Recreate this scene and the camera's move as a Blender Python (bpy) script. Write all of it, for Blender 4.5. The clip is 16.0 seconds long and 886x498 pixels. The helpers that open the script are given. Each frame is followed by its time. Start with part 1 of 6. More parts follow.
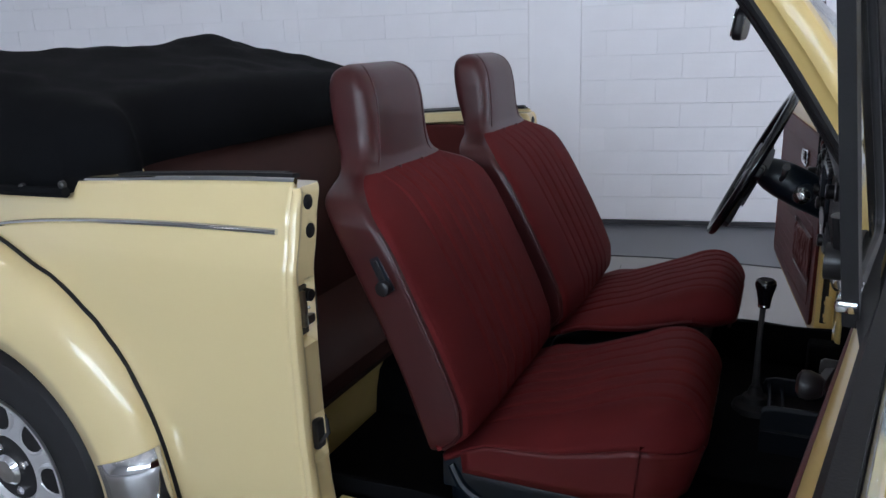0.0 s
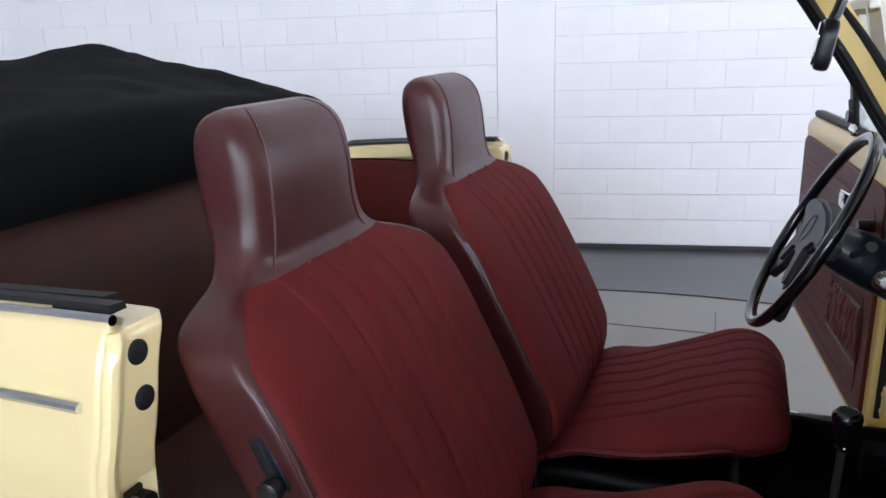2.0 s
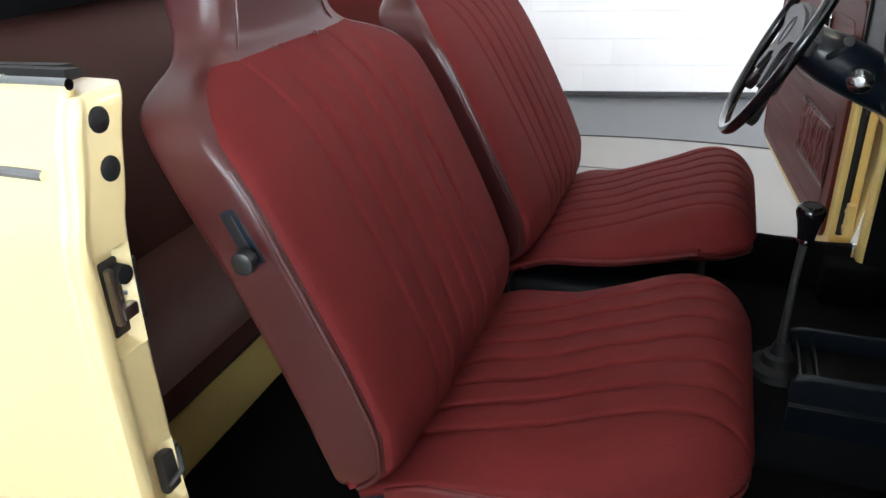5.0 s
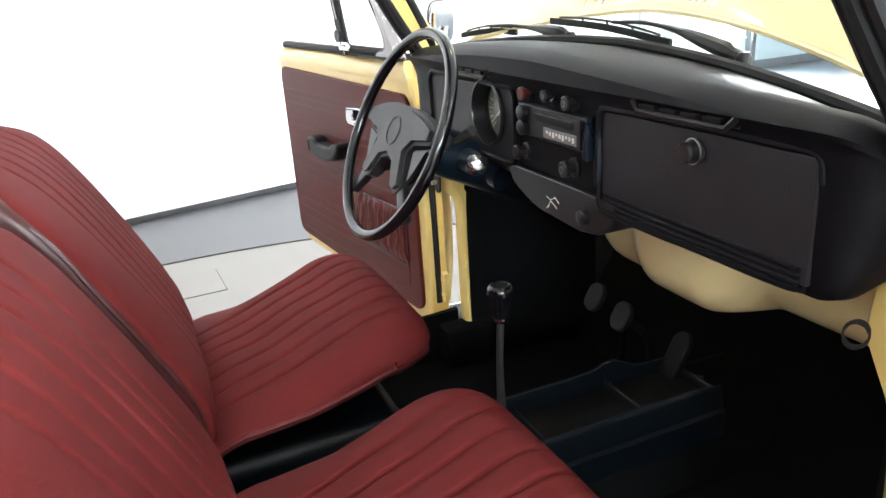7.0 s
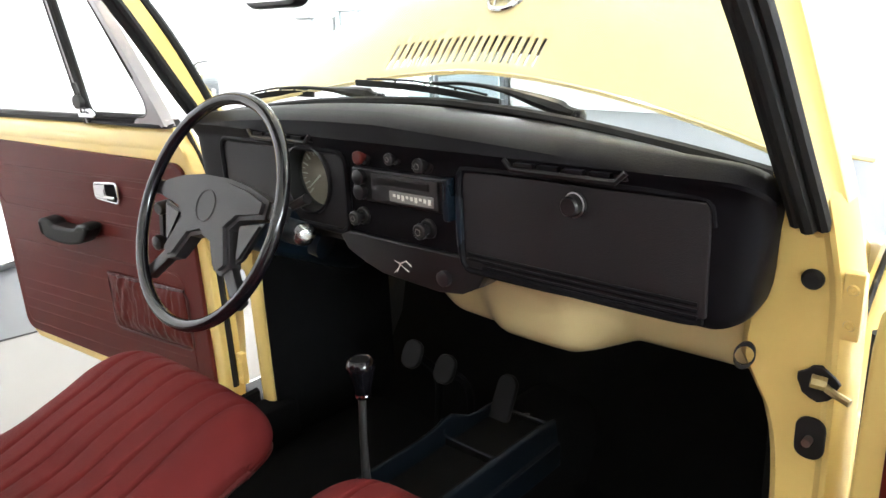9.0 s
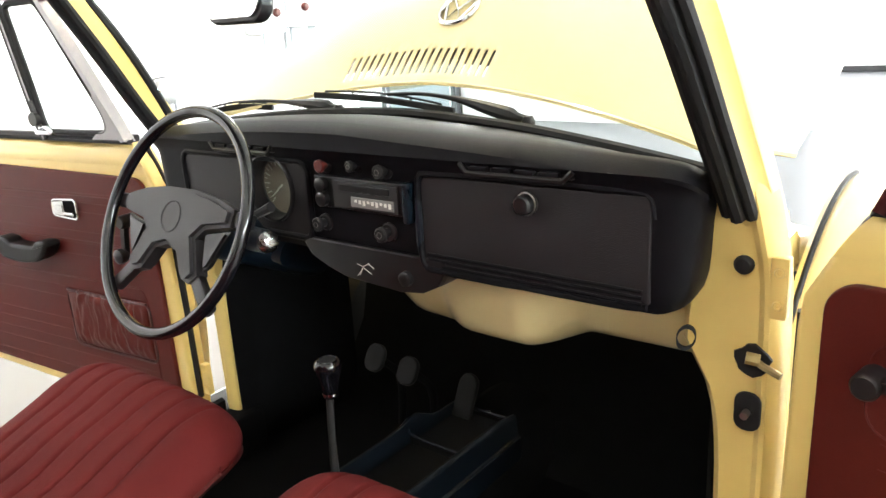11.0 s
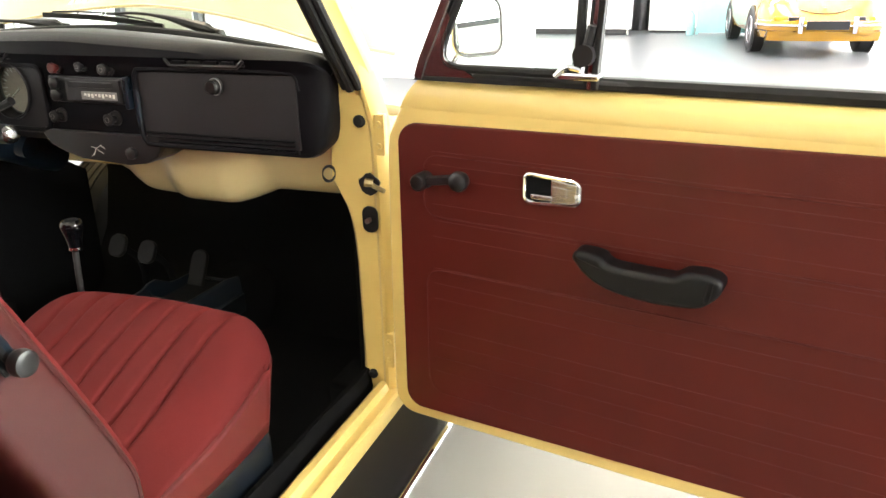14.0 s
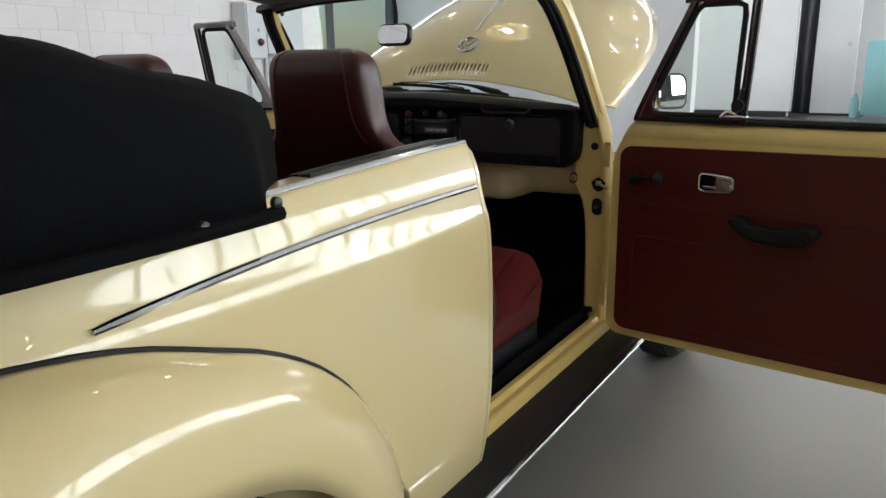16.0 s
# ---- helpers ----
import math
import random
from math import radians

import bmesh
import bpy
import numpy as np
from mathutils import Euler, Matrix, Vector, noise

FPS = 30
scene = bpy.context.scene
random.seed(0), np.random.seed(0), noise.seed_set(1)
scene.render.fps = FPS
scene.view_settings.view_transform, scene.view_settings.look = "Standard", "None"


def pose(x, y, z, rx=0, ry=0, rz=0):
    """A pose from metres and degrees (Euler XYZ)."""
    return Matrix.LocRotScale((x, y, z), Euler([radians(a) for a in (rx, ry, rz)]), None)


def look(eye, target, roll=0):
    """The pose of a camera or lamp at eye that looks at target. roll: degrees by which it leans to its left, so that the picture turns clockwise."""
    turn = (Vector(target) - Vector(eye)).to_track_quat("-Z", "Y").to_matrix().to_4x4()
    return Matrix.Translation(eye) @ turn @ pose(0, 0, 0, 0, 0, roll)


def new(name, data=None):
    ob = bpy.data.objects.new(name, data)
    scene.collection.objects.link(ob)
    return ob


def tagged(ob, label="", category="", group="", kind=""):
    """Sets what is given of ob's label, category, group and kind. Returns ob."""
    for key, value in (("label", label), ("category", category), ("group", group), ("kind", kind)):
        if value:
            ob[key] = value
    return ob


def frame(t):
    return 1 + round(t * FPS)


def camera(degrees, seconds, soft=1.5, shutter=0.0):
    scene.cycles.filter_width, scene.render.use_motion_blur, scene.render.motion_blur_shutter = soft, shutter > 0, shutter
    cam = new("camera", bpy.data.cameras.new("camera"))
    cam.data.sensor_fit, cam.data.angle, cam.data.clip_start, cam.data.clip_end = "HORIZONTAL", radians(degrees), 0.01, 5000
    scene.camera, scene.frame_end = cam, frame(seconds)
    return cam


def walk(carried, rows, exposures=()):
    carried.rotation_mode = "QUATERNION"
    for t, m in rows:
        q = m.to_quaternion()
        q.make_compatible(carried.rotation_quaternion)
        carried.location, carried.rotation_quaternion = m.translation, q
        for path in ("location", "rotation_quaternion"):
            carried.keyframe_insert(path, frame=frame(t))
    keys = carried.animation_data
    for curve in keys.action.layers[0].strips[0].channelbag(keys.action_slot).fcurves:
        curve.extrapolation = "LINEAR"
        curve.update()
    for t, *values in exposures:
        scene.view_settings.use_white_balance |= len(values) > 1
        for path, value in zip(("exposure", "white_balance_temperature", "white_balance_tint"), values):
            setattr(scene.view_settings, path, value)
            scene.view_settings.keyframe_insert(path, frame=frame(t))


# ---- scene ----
cam = camera(61.5, 16.0)
PATH = [
    (0, (-0.156, -1.695, 1.228), (-0.962, 0.054, 0.687), -2.1),
    (0.5, (-0.312, -1.532, 1.241), (-0.951, 0.284, 0.701), -1.8),
    (1, (-0.368, -1.399, 1.243), (-0.9, 0.452, 0.705), -2.6),
    (1.5, (-0.364, -1.258, 1.264), (-1.019, 0.557, 0.737), -1.5),
    (2, (-0.34, -1.174, 1.265), (-1.065, 0.607, 0.716), -1.9),
    (2.5, (-0.334, -1.153, 1.257), (-1.096, 0.599, 0.666), -1.3),
    (3, (-0.331, -1.154, 1.246), (-1.074, 0.589, 0.606), -0.4),
    (3.5, (-0.322, -1.17, 1.228), (-1.047, 0.558, 0.529), -1.0),
    (3.7, (-0.319, -1.176, 1.225), (-1.04, 0.542, 0.499), -1.1),
    (5.8, (-0.353, -1.204, 1.142), (-0.733, 0.519, 0.201), -1.7),
    (6, (-0.413, -1.198, 1.144), (-0.594, 0.559, 0.205), -1.3),
    (6.5, (-0.567, -1.143, 1.153), (-0.26, 0.673, 0.374), -2.3),
    (7, (-0.663, -0.987, 1.173), (0.064, 0.742, 0.48), -3.9),
    (7.5, (-0.733, -0.877, 1.183), (0.316, 0.701, 0.543), -3.3),
    (8, (-0.799, -0.81, 1.186), (0.528, 0.547, 0.557), -4.2),
    (8.5, (-0.811, -0.8, 1.192), (0.577, 0.503, 0.58), -3.3),
    (10.8, (-0.859, -0.834, 1.191), (0.596, 0.412, 0.615), -3.6),
    (11, (-0.864, -0.836, 1.191), (0.621, 0.373, 0.614), -3.5),
    (11.5, (-0.891, -0.847, 1.184), (0.686, 0.235, 0.597), -2.9),
    (12, (-0.922, -0.853, 1.172), (0.749, 0.036, 0.525), -3.0),
    (12.5, (-0.943, -0.894, 1.149), (0.774, -0.177, 0.416), -2.3),
    (13, (-0.974, -1.012, 1.139), (0.763, -0.379, 0.376), -2.2),
    (13.5, (-1.036, -1.12, 1.146), (0.713, -0.495, 0.402), -1.5),
    (14, (-1.217, -1.21, 1.151), (0.536, -0.543, 0.457), -1.0),
    (14.5, (-1.4, -1.29, 1.159), (0.337, -0.506, 0.552), -1.1),
    (15, (-1.62, -1.364, 1.184), (0.06, -0.422, 0.643), -1.6),
    (15.5, (-1.891, -1.403, 1.178), (-0.252, -0.371, 0.677), -1.2),
    (16, (-2.178, -1.398, 1.161), (-0.535, -0.37, 0.67), -0.9),
]
EXPOSURES = [(0.0, -0.86, 5920, 16), (1.0, -0.48, 6020, 17), (2.0, -0.15, 6120, 16), (3.0, 0.16, 6220, 14), (3.5, 0.3, 6270, 13), (6.0, 1.12, 6570, 10), (6.5, 1.4, 6600, 10), (7.0, 1.3, 6620, 10), (8.0, 1.35, 6720, 10), (11.0, 1.42, 7170, 10), (12.5, 1.44, 7220, 10), (13.5, 1.63, 7520, 10), (14.5, 1.3, 7820, 10), (15.0, 0.44, 8020, 10), (15.5, -0.54, 7270, 11), (16.0, -0.91, 6920, 12)]
walk(cam, [(t, look(eye, target, roll)) for t, eye, target, roll in PATH], EXPOSURES)
WIN, WIN_N, CEIL = 310.0, 270.0, 6.0
HOOD_DEG, HOOD_X, HOOD_Z, BADGE_S = 50.0, 0.135, 1.098, 0.165
DOOR_DEG = {-1: 9.5, 1: 7.7}

# ---- world, sun, large lights ----
world = bpy.data.worlds.new("world")
scene.world = world
world.use_nodes = True
_sky = world.node_tree.nodes.new("ShaderNodeTexSky")
_sky.sky_type, _sky.sun_disc = "NISHITA", False
_sky.sun_elevation, _sky.sun_rotation = radians(38), radians(200)
_bg = world.node_tree.nodes["Background"]
_bg.inputs[1].default_value = 0.12
world.node_tree.links.new(_sky.outputs[0], _bg.inputs[0])


def area_lamp(name, eye, target, sx, sy, watts, colour):
    lamp = bpy.data.lights.new(name, "AREA")
    lamp.shape, lamp.size, lamp.size_y, lamp.energy, lamp.color = "RECTANGLE", sx, sy, watts, colour
    ob = new(name, lamp)
    ob.matrix_world = look(eye, target)
    return ob


SKY = (0.87, 0.92, 1.0)
# daylight through the long glazing at the front right
for x in (-1.0, 3.75, 8.5, 13.2):
    area_lamp("window_light", (x, -8.24, 2.62), (x - 0.8, 0, 1.9), 4.7, 1.5, WIN * (3.6 if x > 12 else 1.0), SKY)
# daylight through the glazed doors beyond the end of the block wall
area_lamp("window_light", (5.6, 4.9, 1.6), (-0.6, 1.2, 0.9), 2.3, 2.6, WIN_N, SKY)
# added fill lamps below the ceiling; two strong ones brighten the far hall
for x, y in ((-3.0, -3.0), (0.5, -3.2), (4.5, -2.0), (-2.5, 2.0), (2.2, 2.2), (9.0, -1.0), (11.0, 2.5)):
    area_lamp("ceiling_light", (x, y, 3.93), (x, y, 0), 2.6, 2.6, CEIL * (25 if x > 8 else 1), (0.92, 0.97, 1.0) if x > 8 else (1.0, 0.93, 0.84))


# ---- materials ----
def material(name, colour, rough=0.5, metal=0.0, coat=0.0, vary=0.06, scale=9.0, grain=0.0, grain_scale=400.0, spec=0.5, sheen=0.0, island=0.0):
    m = bpy.data.materials.new(name)
    m.use_nodes = True
    nt = m.node_tree
    b = nt.nodes["Principled BSDF"]
    b.inputs["Roughness"].default_value, b.inputs["Metallic"].default_value = rough, metal
    b.inputs["Coat Weight"].default_value, b.inputs["Coat Roughness"].default_value = coat, 0.04
    b.inputs["Specular IOR Level"].default_value = spec
    b.inputs["Sheen Weight"].default_value = sheen
    tc = nt.nodes.new("ShaderNodeTexCoord")
    big, fine = nt.nodes.new("ShaderNodeTexNoise"), nt.nodes.new("ShaderNodeTexNoise")
    big.inputs["Scale"].default_value, big.inputs["Detail"].default_value = scale, 5
    fine.inputs["Scale"].default_value, fine.inputs["Detail"].default_value = grain_scale, 2
    for n in (big, fine):
        nt.links.new(tc.outputs["Object"], n.inputs["Vector"])
    ramp = nt.nodes.new("ShaderNodeMapRange")
    ramp.inputs[1].default_value, ramp.inputs[2].default_value = 0.2, 0.8
    ramp.inputs[3].default_value, ramp.inputs[4].default_value = 1 - vary, 1 + vary
    nt.links.new(big.outputs[0], ramp.inputs[0])
    mul = nt.nodes.new("ShaderNodeVectorMath")
    mul.operation = "SCALE"
    mul.inputs[0].default_value = colour
    value = ramp.outputs[0]
    if island:
        info = nt.nodes.new("ShaderNodeObjectInfo")
        r2 = nt.nodes.new("ShaderNodeMapRange")
        r2.inputs[3].default_value, r2.inputs[4].default_value = 1 - island, 1 + island
        nt.links.new(info.outputs["Random"], r2.inputs[0])
        mm = nt.nodes.new("ShaderNodeMath")
        mm.operation = "MULTIPLY"
        nt.links.new(r2.outputs[0], mm.inputs[0])
        nt.links.new(value, mm.inputs[1])
        value = mm.outputs[0]
    ramp.clamp = False
    nt.links.new(value, mul.inputs["Scale"])
    nt.links.new(mul.outputs[0], b.inputs["Base Color"])
    rr = nt.nodes.new("ShaderNodeMapRange")
    rr.inputs[3].default_value, rr.inputs[4].default_value = max(0.0, rough * 0.93), min(1.0, rough * 1.07)
    nt.links.new(big.outputs[0], rr.inputs[0])
    if coat < 0.9:
        nt.links.new(rr.outputs[0], b.inputs["Roughness"])
    if grain:
        bump = nt.nodes.new("ShaderNodeBump")
        bump.inputs["Strength"].default_value, bump.inputs["Distance"].default_value = grain, 0.002
        nt.links.new(fine.outputs[0], bump.inputs["Height"])
        nt.links.new(bump.outputs[0], b.inputs["Normal"])
    return m


def glass_material(name, tint, gloss=0.02):
    m = bpy.data.materials.new(name)
    m.use_nodes = True
    nt = m.node_tree
    nt.nodes.clear()
    out, mix = nt.nodes.new("ShaderNodeOutputMaterial"), nt.nodes.new("ShaderNodeMixShader")
    clear, shine, face = nt.nodes.new("ShaderNodeBsdfTransparent"), nt.nodes.new("ShaderNodeBsdfGlossy"), nt.nodes.new("ShaderNodeLayerWeight")
    clear.inputs[0].default_value = (*tint, 1)
    shine.inputs["Roughness"].default_value = gloss
    face.inputs[0].default_value = 0.5
    power, scale = nt.nodes.new("ShaderNodeMath"), nt.nodes.new("ShaderNodeMath")
    power.operation, scale.operation = "POWER", "MULTIPLY_ADD"
    power.inputs[1].default_value = 5.0
    scale.inputs[1].default_value, scale.inputs[2].default_value = 0.9, 0.045
    nt.links.new(face.outputs["Facing"], power.inputs[0])
    nt.links.new(power.outputs[0], scale.inputs[0])
    nt.links.new(scale.outputs[0], mix.inputs[0])
    nt.links.new(clear.outputs[0], mix.inputs[1])
    nt.links.new(shine.outputs[0], mix.inputs[2])
    nt.links.new(mix.outputs[0], out.inputs[0])
    return m


def glow_material(name, colour, strength):
    m = bpy.data.materials.new(name)
    m.use_nodes = True
    nt = m.node_tree
    nt.nodes.clear()
    out, em = nt.nodes.new("ShaderNodeOutputMaterial"), nt.nodes.new("ShaderNodeEmission")
    em.inputs[0].default_value, em.inputs[1].default_value = (*colour, 1), strength
    nt.links.new(em.outputs[0], out.inputs[0])
    return m


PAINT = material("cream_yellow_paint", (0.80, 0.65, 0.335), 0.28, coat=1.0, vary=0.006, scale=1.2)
# the same cream for the insides, deeper and yellower: shade put into the colour
PAINT_SHADED = material("cream_yellow_paint_shaded", (0.76, 0.555, 0.192), 0.34, coat=0.6, vary=0.05, scale=14, grain=0.03, grain_scale=90)
VINYL = material("oxblood_vinyl", (0.047, 0.0085, 0.0086), 0.32, vary=0.12, scale=11, grain=0.10, grain_scale=520, spec=0.45)
VINYL_RED = material("oxblood_seat_side_vinyl", (0.100, 0.0128, 0.0130), 0.42, vary=0.10, scale=11, grain=0.15, grain_scale=520, spec=0.24)
CLOTH = material("oxblood_cloth", (0.109, 0.0122, 0.0126), 0.75, vary=0.12, scale=16, grain=0.5, grain_scale=750, spec=0.12)
TRIM = material("oxblood_door_trim", (0.080, 0.0088, 0.0062), 0.44, vary=0.14, scale=7, grain=0.2, grain_scale=420, spec=0.24)
BROWN = material("brown_vinyl", (0.050, 0.020, 0.0155), 0.52, vary=0.18, scale=8, grain=0.25, grain_scale=380, spec=0.16)
CANVAS = material("black_canvas", (0.0034, 0.0037, 0.0046), 0.88, vary=0.25, scale=10, grain=0.6, grain_scale=600, spec=0.12)
DASH = material("black_padding", (0.0060, 0.0058, 0.0076), 0.44, vary=0.14, scale=9, grain=0.12, grain_scale=480, spec=0.11)
FASCIA = material("charcoal_fascia", (0.0180, 0.0162, 0.0180), 0.46, vary=0.12, scale=12, grain=0.3, grain_scale=520, spec=0.3)
PLASTIC = material("black_plastic", (0.009, 0.0088, 0.0098), 0.30, vary=0.12, scale=20, grain=0.08)
GREYPL = material("charcoal_plastic", (0.022, 0.021, 0.023), 0.50, vary=0.10, scale=20, grain=0.15)
PEDAL = material("pedal_rubber", (0.0065, 0.0064, 0.0066), 0.6, vary=0.2, scale=40, grain=0.2, spec=0.2)
TRAYPL = material("blue_black_tray", (0.0016, 0.0040, 0.0072), 0.42, vary=0.15, scale=13, grain=0.12, spec=0.28)
ARMPL = material("arm_rest_plastic", (0.0055, 0.0058, 0.0068), 0.38, vary=0.15, scale=13, grain=0.12, spec=0.22)
BLUEPL = material("blue_black_plastic", (0.0035, 0.0085, 0.0145), 0.28, vary=0.15, scale=13, grain=0.12)
GLOSSBLK = material("glossy_black_plastic", (0.0045, 0.0045, 0.006), 0.16, coat=0.2, vary=0.08, scale=20)
RUBBER = material("black_rubber", (0.010, 0.010, 0.011), 0.55, vary=0.15, scale=25, grain=0.1, spec=0.3)
CARPET = material("black_carpet", (0.0042, 0.0044, 0.0050), 0.95, vary=0.35, scale=30, grain=0.9, grain_scale=700, spec=0.1)
CHROME = material("chrome", (0.78, 0.78, 0.79), 0.09, metal=1.0, vary=0.03, scale=25)
STEEL = material("dull_metal", (0.42, 0.41, 0.40), 0.32, metal=1.0, vary=0.15, scale=40, grain=0.1)
DARKST = material("dark_metal", (0.09, 0.09, 0.09), 0.4, metal=0.8, vary=0.2, scale=40)
BRASS = material("zinc_plated_metal", (0.45, 0.36, 0.18), 0.4, metal=0.9, vary=0.3, scale=60)
ALUMINIUM = material("satin_aluminium", (0.36, 0.34, 0.345), 0.24, metal=1.0, vary=0.06, scale=30)
SATIN = material("satin_chrome", (0.62, 0.615, 0.61), 0.27, metal=1.0, vary=0.05, scale=30)
MIRROR = material("mirror", (0.9, 0.92, 0.92), 0.01, metal=1.0, vary=0.0)
DIAL = material("dial_face", (0.29, 0.24, 0.20), 0.6, vary=0.05)
MARK = material("white_print", (0.7, 0.68, 0.62), 0.6, vary=0.03)
GREYPRINT = material("grey_print", (0.20, 0.19, 0.18), 0.6, vary=0.03)
RED = material("red_plastic", (0.085, 0.011, 0.008), 0.4, vary=0.06)
LINER = material("grey_headlining", (0.10, 0.09, 0.095), 0.75, vary=0.08, grain=0.3)
TYRE = material("tyre_rubber", (0.011, 0.011, 0.012), 0.62, vary=0.2, scale=30, grain=0.25)
SILVER = material("silver_wheel_paint", (0.66, 0.66, 0.67), 0.28, metal=0.6, vary=0.08, scale=20)
WALLP = material("white_wall_paint", (0.80, 0.79, 0.80), 0.55, vary=0.03, scale=4, grain=0.35, grain_scale=45, island=0.02)
JOINT = material("wall_joint", (0.79, 0.78, 0.79), 0.8, vary=0.04)
PLASTER = material("white_plaster", (0.82, 0.83, 0.84), 0.6, vary=0.03, scale=2, grain=0.12, grain_scale=60)
DISC = material("pale_floor_coating", (0.218, 0.209, 0.195), 0.30, vary=0.10, scale=1.1, grain=0.05, grain_scale=80)
EPOXY = material("grey_epoxy_floor", (0.095, 0.100, 0.112), 0.34, vary=0.12, scale=1.3, grain=0.04, grain_scale=50)
SKIRT = material("dark_skirting", (0.03, 0.03, 0.033), 0.5, vary=0.1)
BOXGREY = material("pale_grey_enamel", (0.62, 0.66, 0.68), 0.4, vary=0.04)
TEAL = material("aqua_panel", (0.34, 0.68, 0.72), 0.25, vary=0.04)
CEILP = material("white_ceiling", (0.78, 0.78, 0.77), 0.8, vary=0.03, scale=2)
FRAMEP = material("window_frame_paint", (0.10, 0.11, 0.12), 0.4, vary=0.05)
SPORT = material("golden_yellow_paint", (0.38, 0.19, 0.02), 0.22, coat=1.0, vary=0.03)
GLASS = glass_material("windscreen_glass", (0.93, 0.97, 0.95))
DARKGL = glass_material("tinted_glass", (0.80, 0.90, 0.90))
GAPGREY = material("gap_grey", (0.14, 0.14, 0.15), 0.8, vary=0.1)
LAMP = glow_material("lamp_glow", (1.0, 0.90, 0.72), 62.0)
WARM = glow_material("warm_glass_glow", (1.0, 0.74, 0.38), 9.0)
SKYGLOW = glow_material("outdoor_sky", (0.80, 0.90, 1.0), 8.0)
LENS = material("lamp_lens", (0.8, 0.82, 0.84), 0.08, metal=0.3, vary=0.02)
AMBER = material("amber_lens", (0.6, 0.22, 0.02), 0.15, vary=0.02)


# ---- mesh helpers ----
def part(name, bm, mat, parent=None, label="", flat=False, angle=38.0, m=None, solid=0.0):
    bmesh.ops.recalc_face_normals(bm, faces=bm.faces)
    me = bpy.data.meshes.new(name)
    bm.to_mesh(me)
    bm.free()
    me.materials.append(mat)
    if not flat:
        me.polygons.foreach_set("use_smooth", [True] * len(me.polygons))
        me.set_sharp_from_angle(angle=radians(angle))
    ob = new(name, me)
    if parent is not None:
        ob.parent = parent
    if m is not None:
        ob.matrix_basis = m
    if solid:
        md = ob.modifiers.new("thickness", "SOLIDIFY")
        md.thickness, md.offset = solid, -1.0
    elif not flat and len(me.polygons) < 4000:
        ob.modifiers.new("even_shading", "WEIGHTED_NORMAL").keep_sharp = True
    if label:
        ob["label"] = label
    return ob


def move(bm, m):
    bmesh.ops.transform(bm, matrix=m, verts=bm.verts)
    return bm


def join(*parts):
    out = bmesh.new()
    for b in parts:
        me = bpy.data.meshes.new("tmp")
        b.to_mesh(me)
        b.free()
        out.from_mesh(me)
        bpy.data.meshes.remove(me)
    return out


def block(a, b, r=0.004, seg=2):
    bm = bmesh.new()
    bmesh.ops.create_cube(bm, size=1)
    for v in bm.verts:
        v.co = Vector([(a[i] + b[i]) / 2 + v.co[i] * (b[i] - a[i]) for i in range(3)])
    r = min(r, 0.48 * min(abs(b[i] - a[i]) for i in range(3)))
    if r > 0:
        bmesh.ops.bevel(bm, geom=bm.edges[:] + bm.verts[:], offset=r, segments=seg, affect="EDGES", profile=0.5)
    return bm


def loft(rings, closed=True, caps=True):
    bm = bmesh.new()
    rows = [[bm.verts.new(p) for p in ring] for ring in rings]
    n = len(rows[0])
    for a, b in zip(rows, rows[1:]):
        for i in range(n if closed else n - 1):
            j = (i + 1) % n
            try:
                bm.faces.new((a[i], a[j], b[j], b[i]))
            except ValueError:
                pass
    if caps and closed:
        bm.faces.new(rows[0])
        bm.faces.new(rows[-1])
    return bm


def sheet(f, us, vs):
    return loft([[f(u, v) for v in vs] for u in us], closed=False, caps=False)


def tube(path, radius, sides=10, closed=False, caps=True):
    pts = [Vector(p) for p in path]
    n = len(pts)
    rad = radius if isinstance(radius, (list, tuple)) else [radius] * n
    rings, up = [], None
    for i, p in enumerate(pts):
        a = pts[(i - 1) % n] if closed or i else p
        b = pts[(i + 1) % n] if closed or i < n - 1 else p
        t = (b - a).normalized()
        if up is None:
            up = t.orthogonal().normalized()
        up = (up - t * up.dot(t)).normalized()
        side = t.cross(up)
        rings.append([p + rad[i] * (math.cos(2 * math.pi * k / sides) * up + math.sin(2 * math.pi * k / sides) * side) for k in range(sides)])
    if not closed:
        return loft(rings, True, caps)
    bm = bmesh.new()
    rows = [[bm.verts.new(p) for p in ring] for ring in rings]
    for q in range(n):
        a, b = rows[q], rows[(q + 1) % n]
        off = 0
        if q == n - 1:
            off = min(range(sides), key=lambda s: (a[0].co - b[s].co).length)
        for k in range(sides):
            bm.faces.new((a[k], a[(k + 1) % sides], b[(k + 1 + off) % sides], b[(k + off) % sides]))
    return bm


def curve(points, n):
    """A smooth line of n points through the given ones."""
    p = [Vector(q) for q in points]
    p = [2 * p[0] - p[1], *p, 2 * p[-1] - p[-2]]
    out, segs = [], len(p) - 3
    for k in range(n):
        s = min(k / (n - 1) * segs, segs - 1e-6)
        i, t = int(s), s - int(s)
        a, b, c, d = p[i:i + 4]
        out.append(0.5 * ((2 * b) + (c - a) * t + (2 * a - 5 * b + 4 * c - d) * t * t + (3 * b - a - 3 * c + d) * t ** 3))
    return out


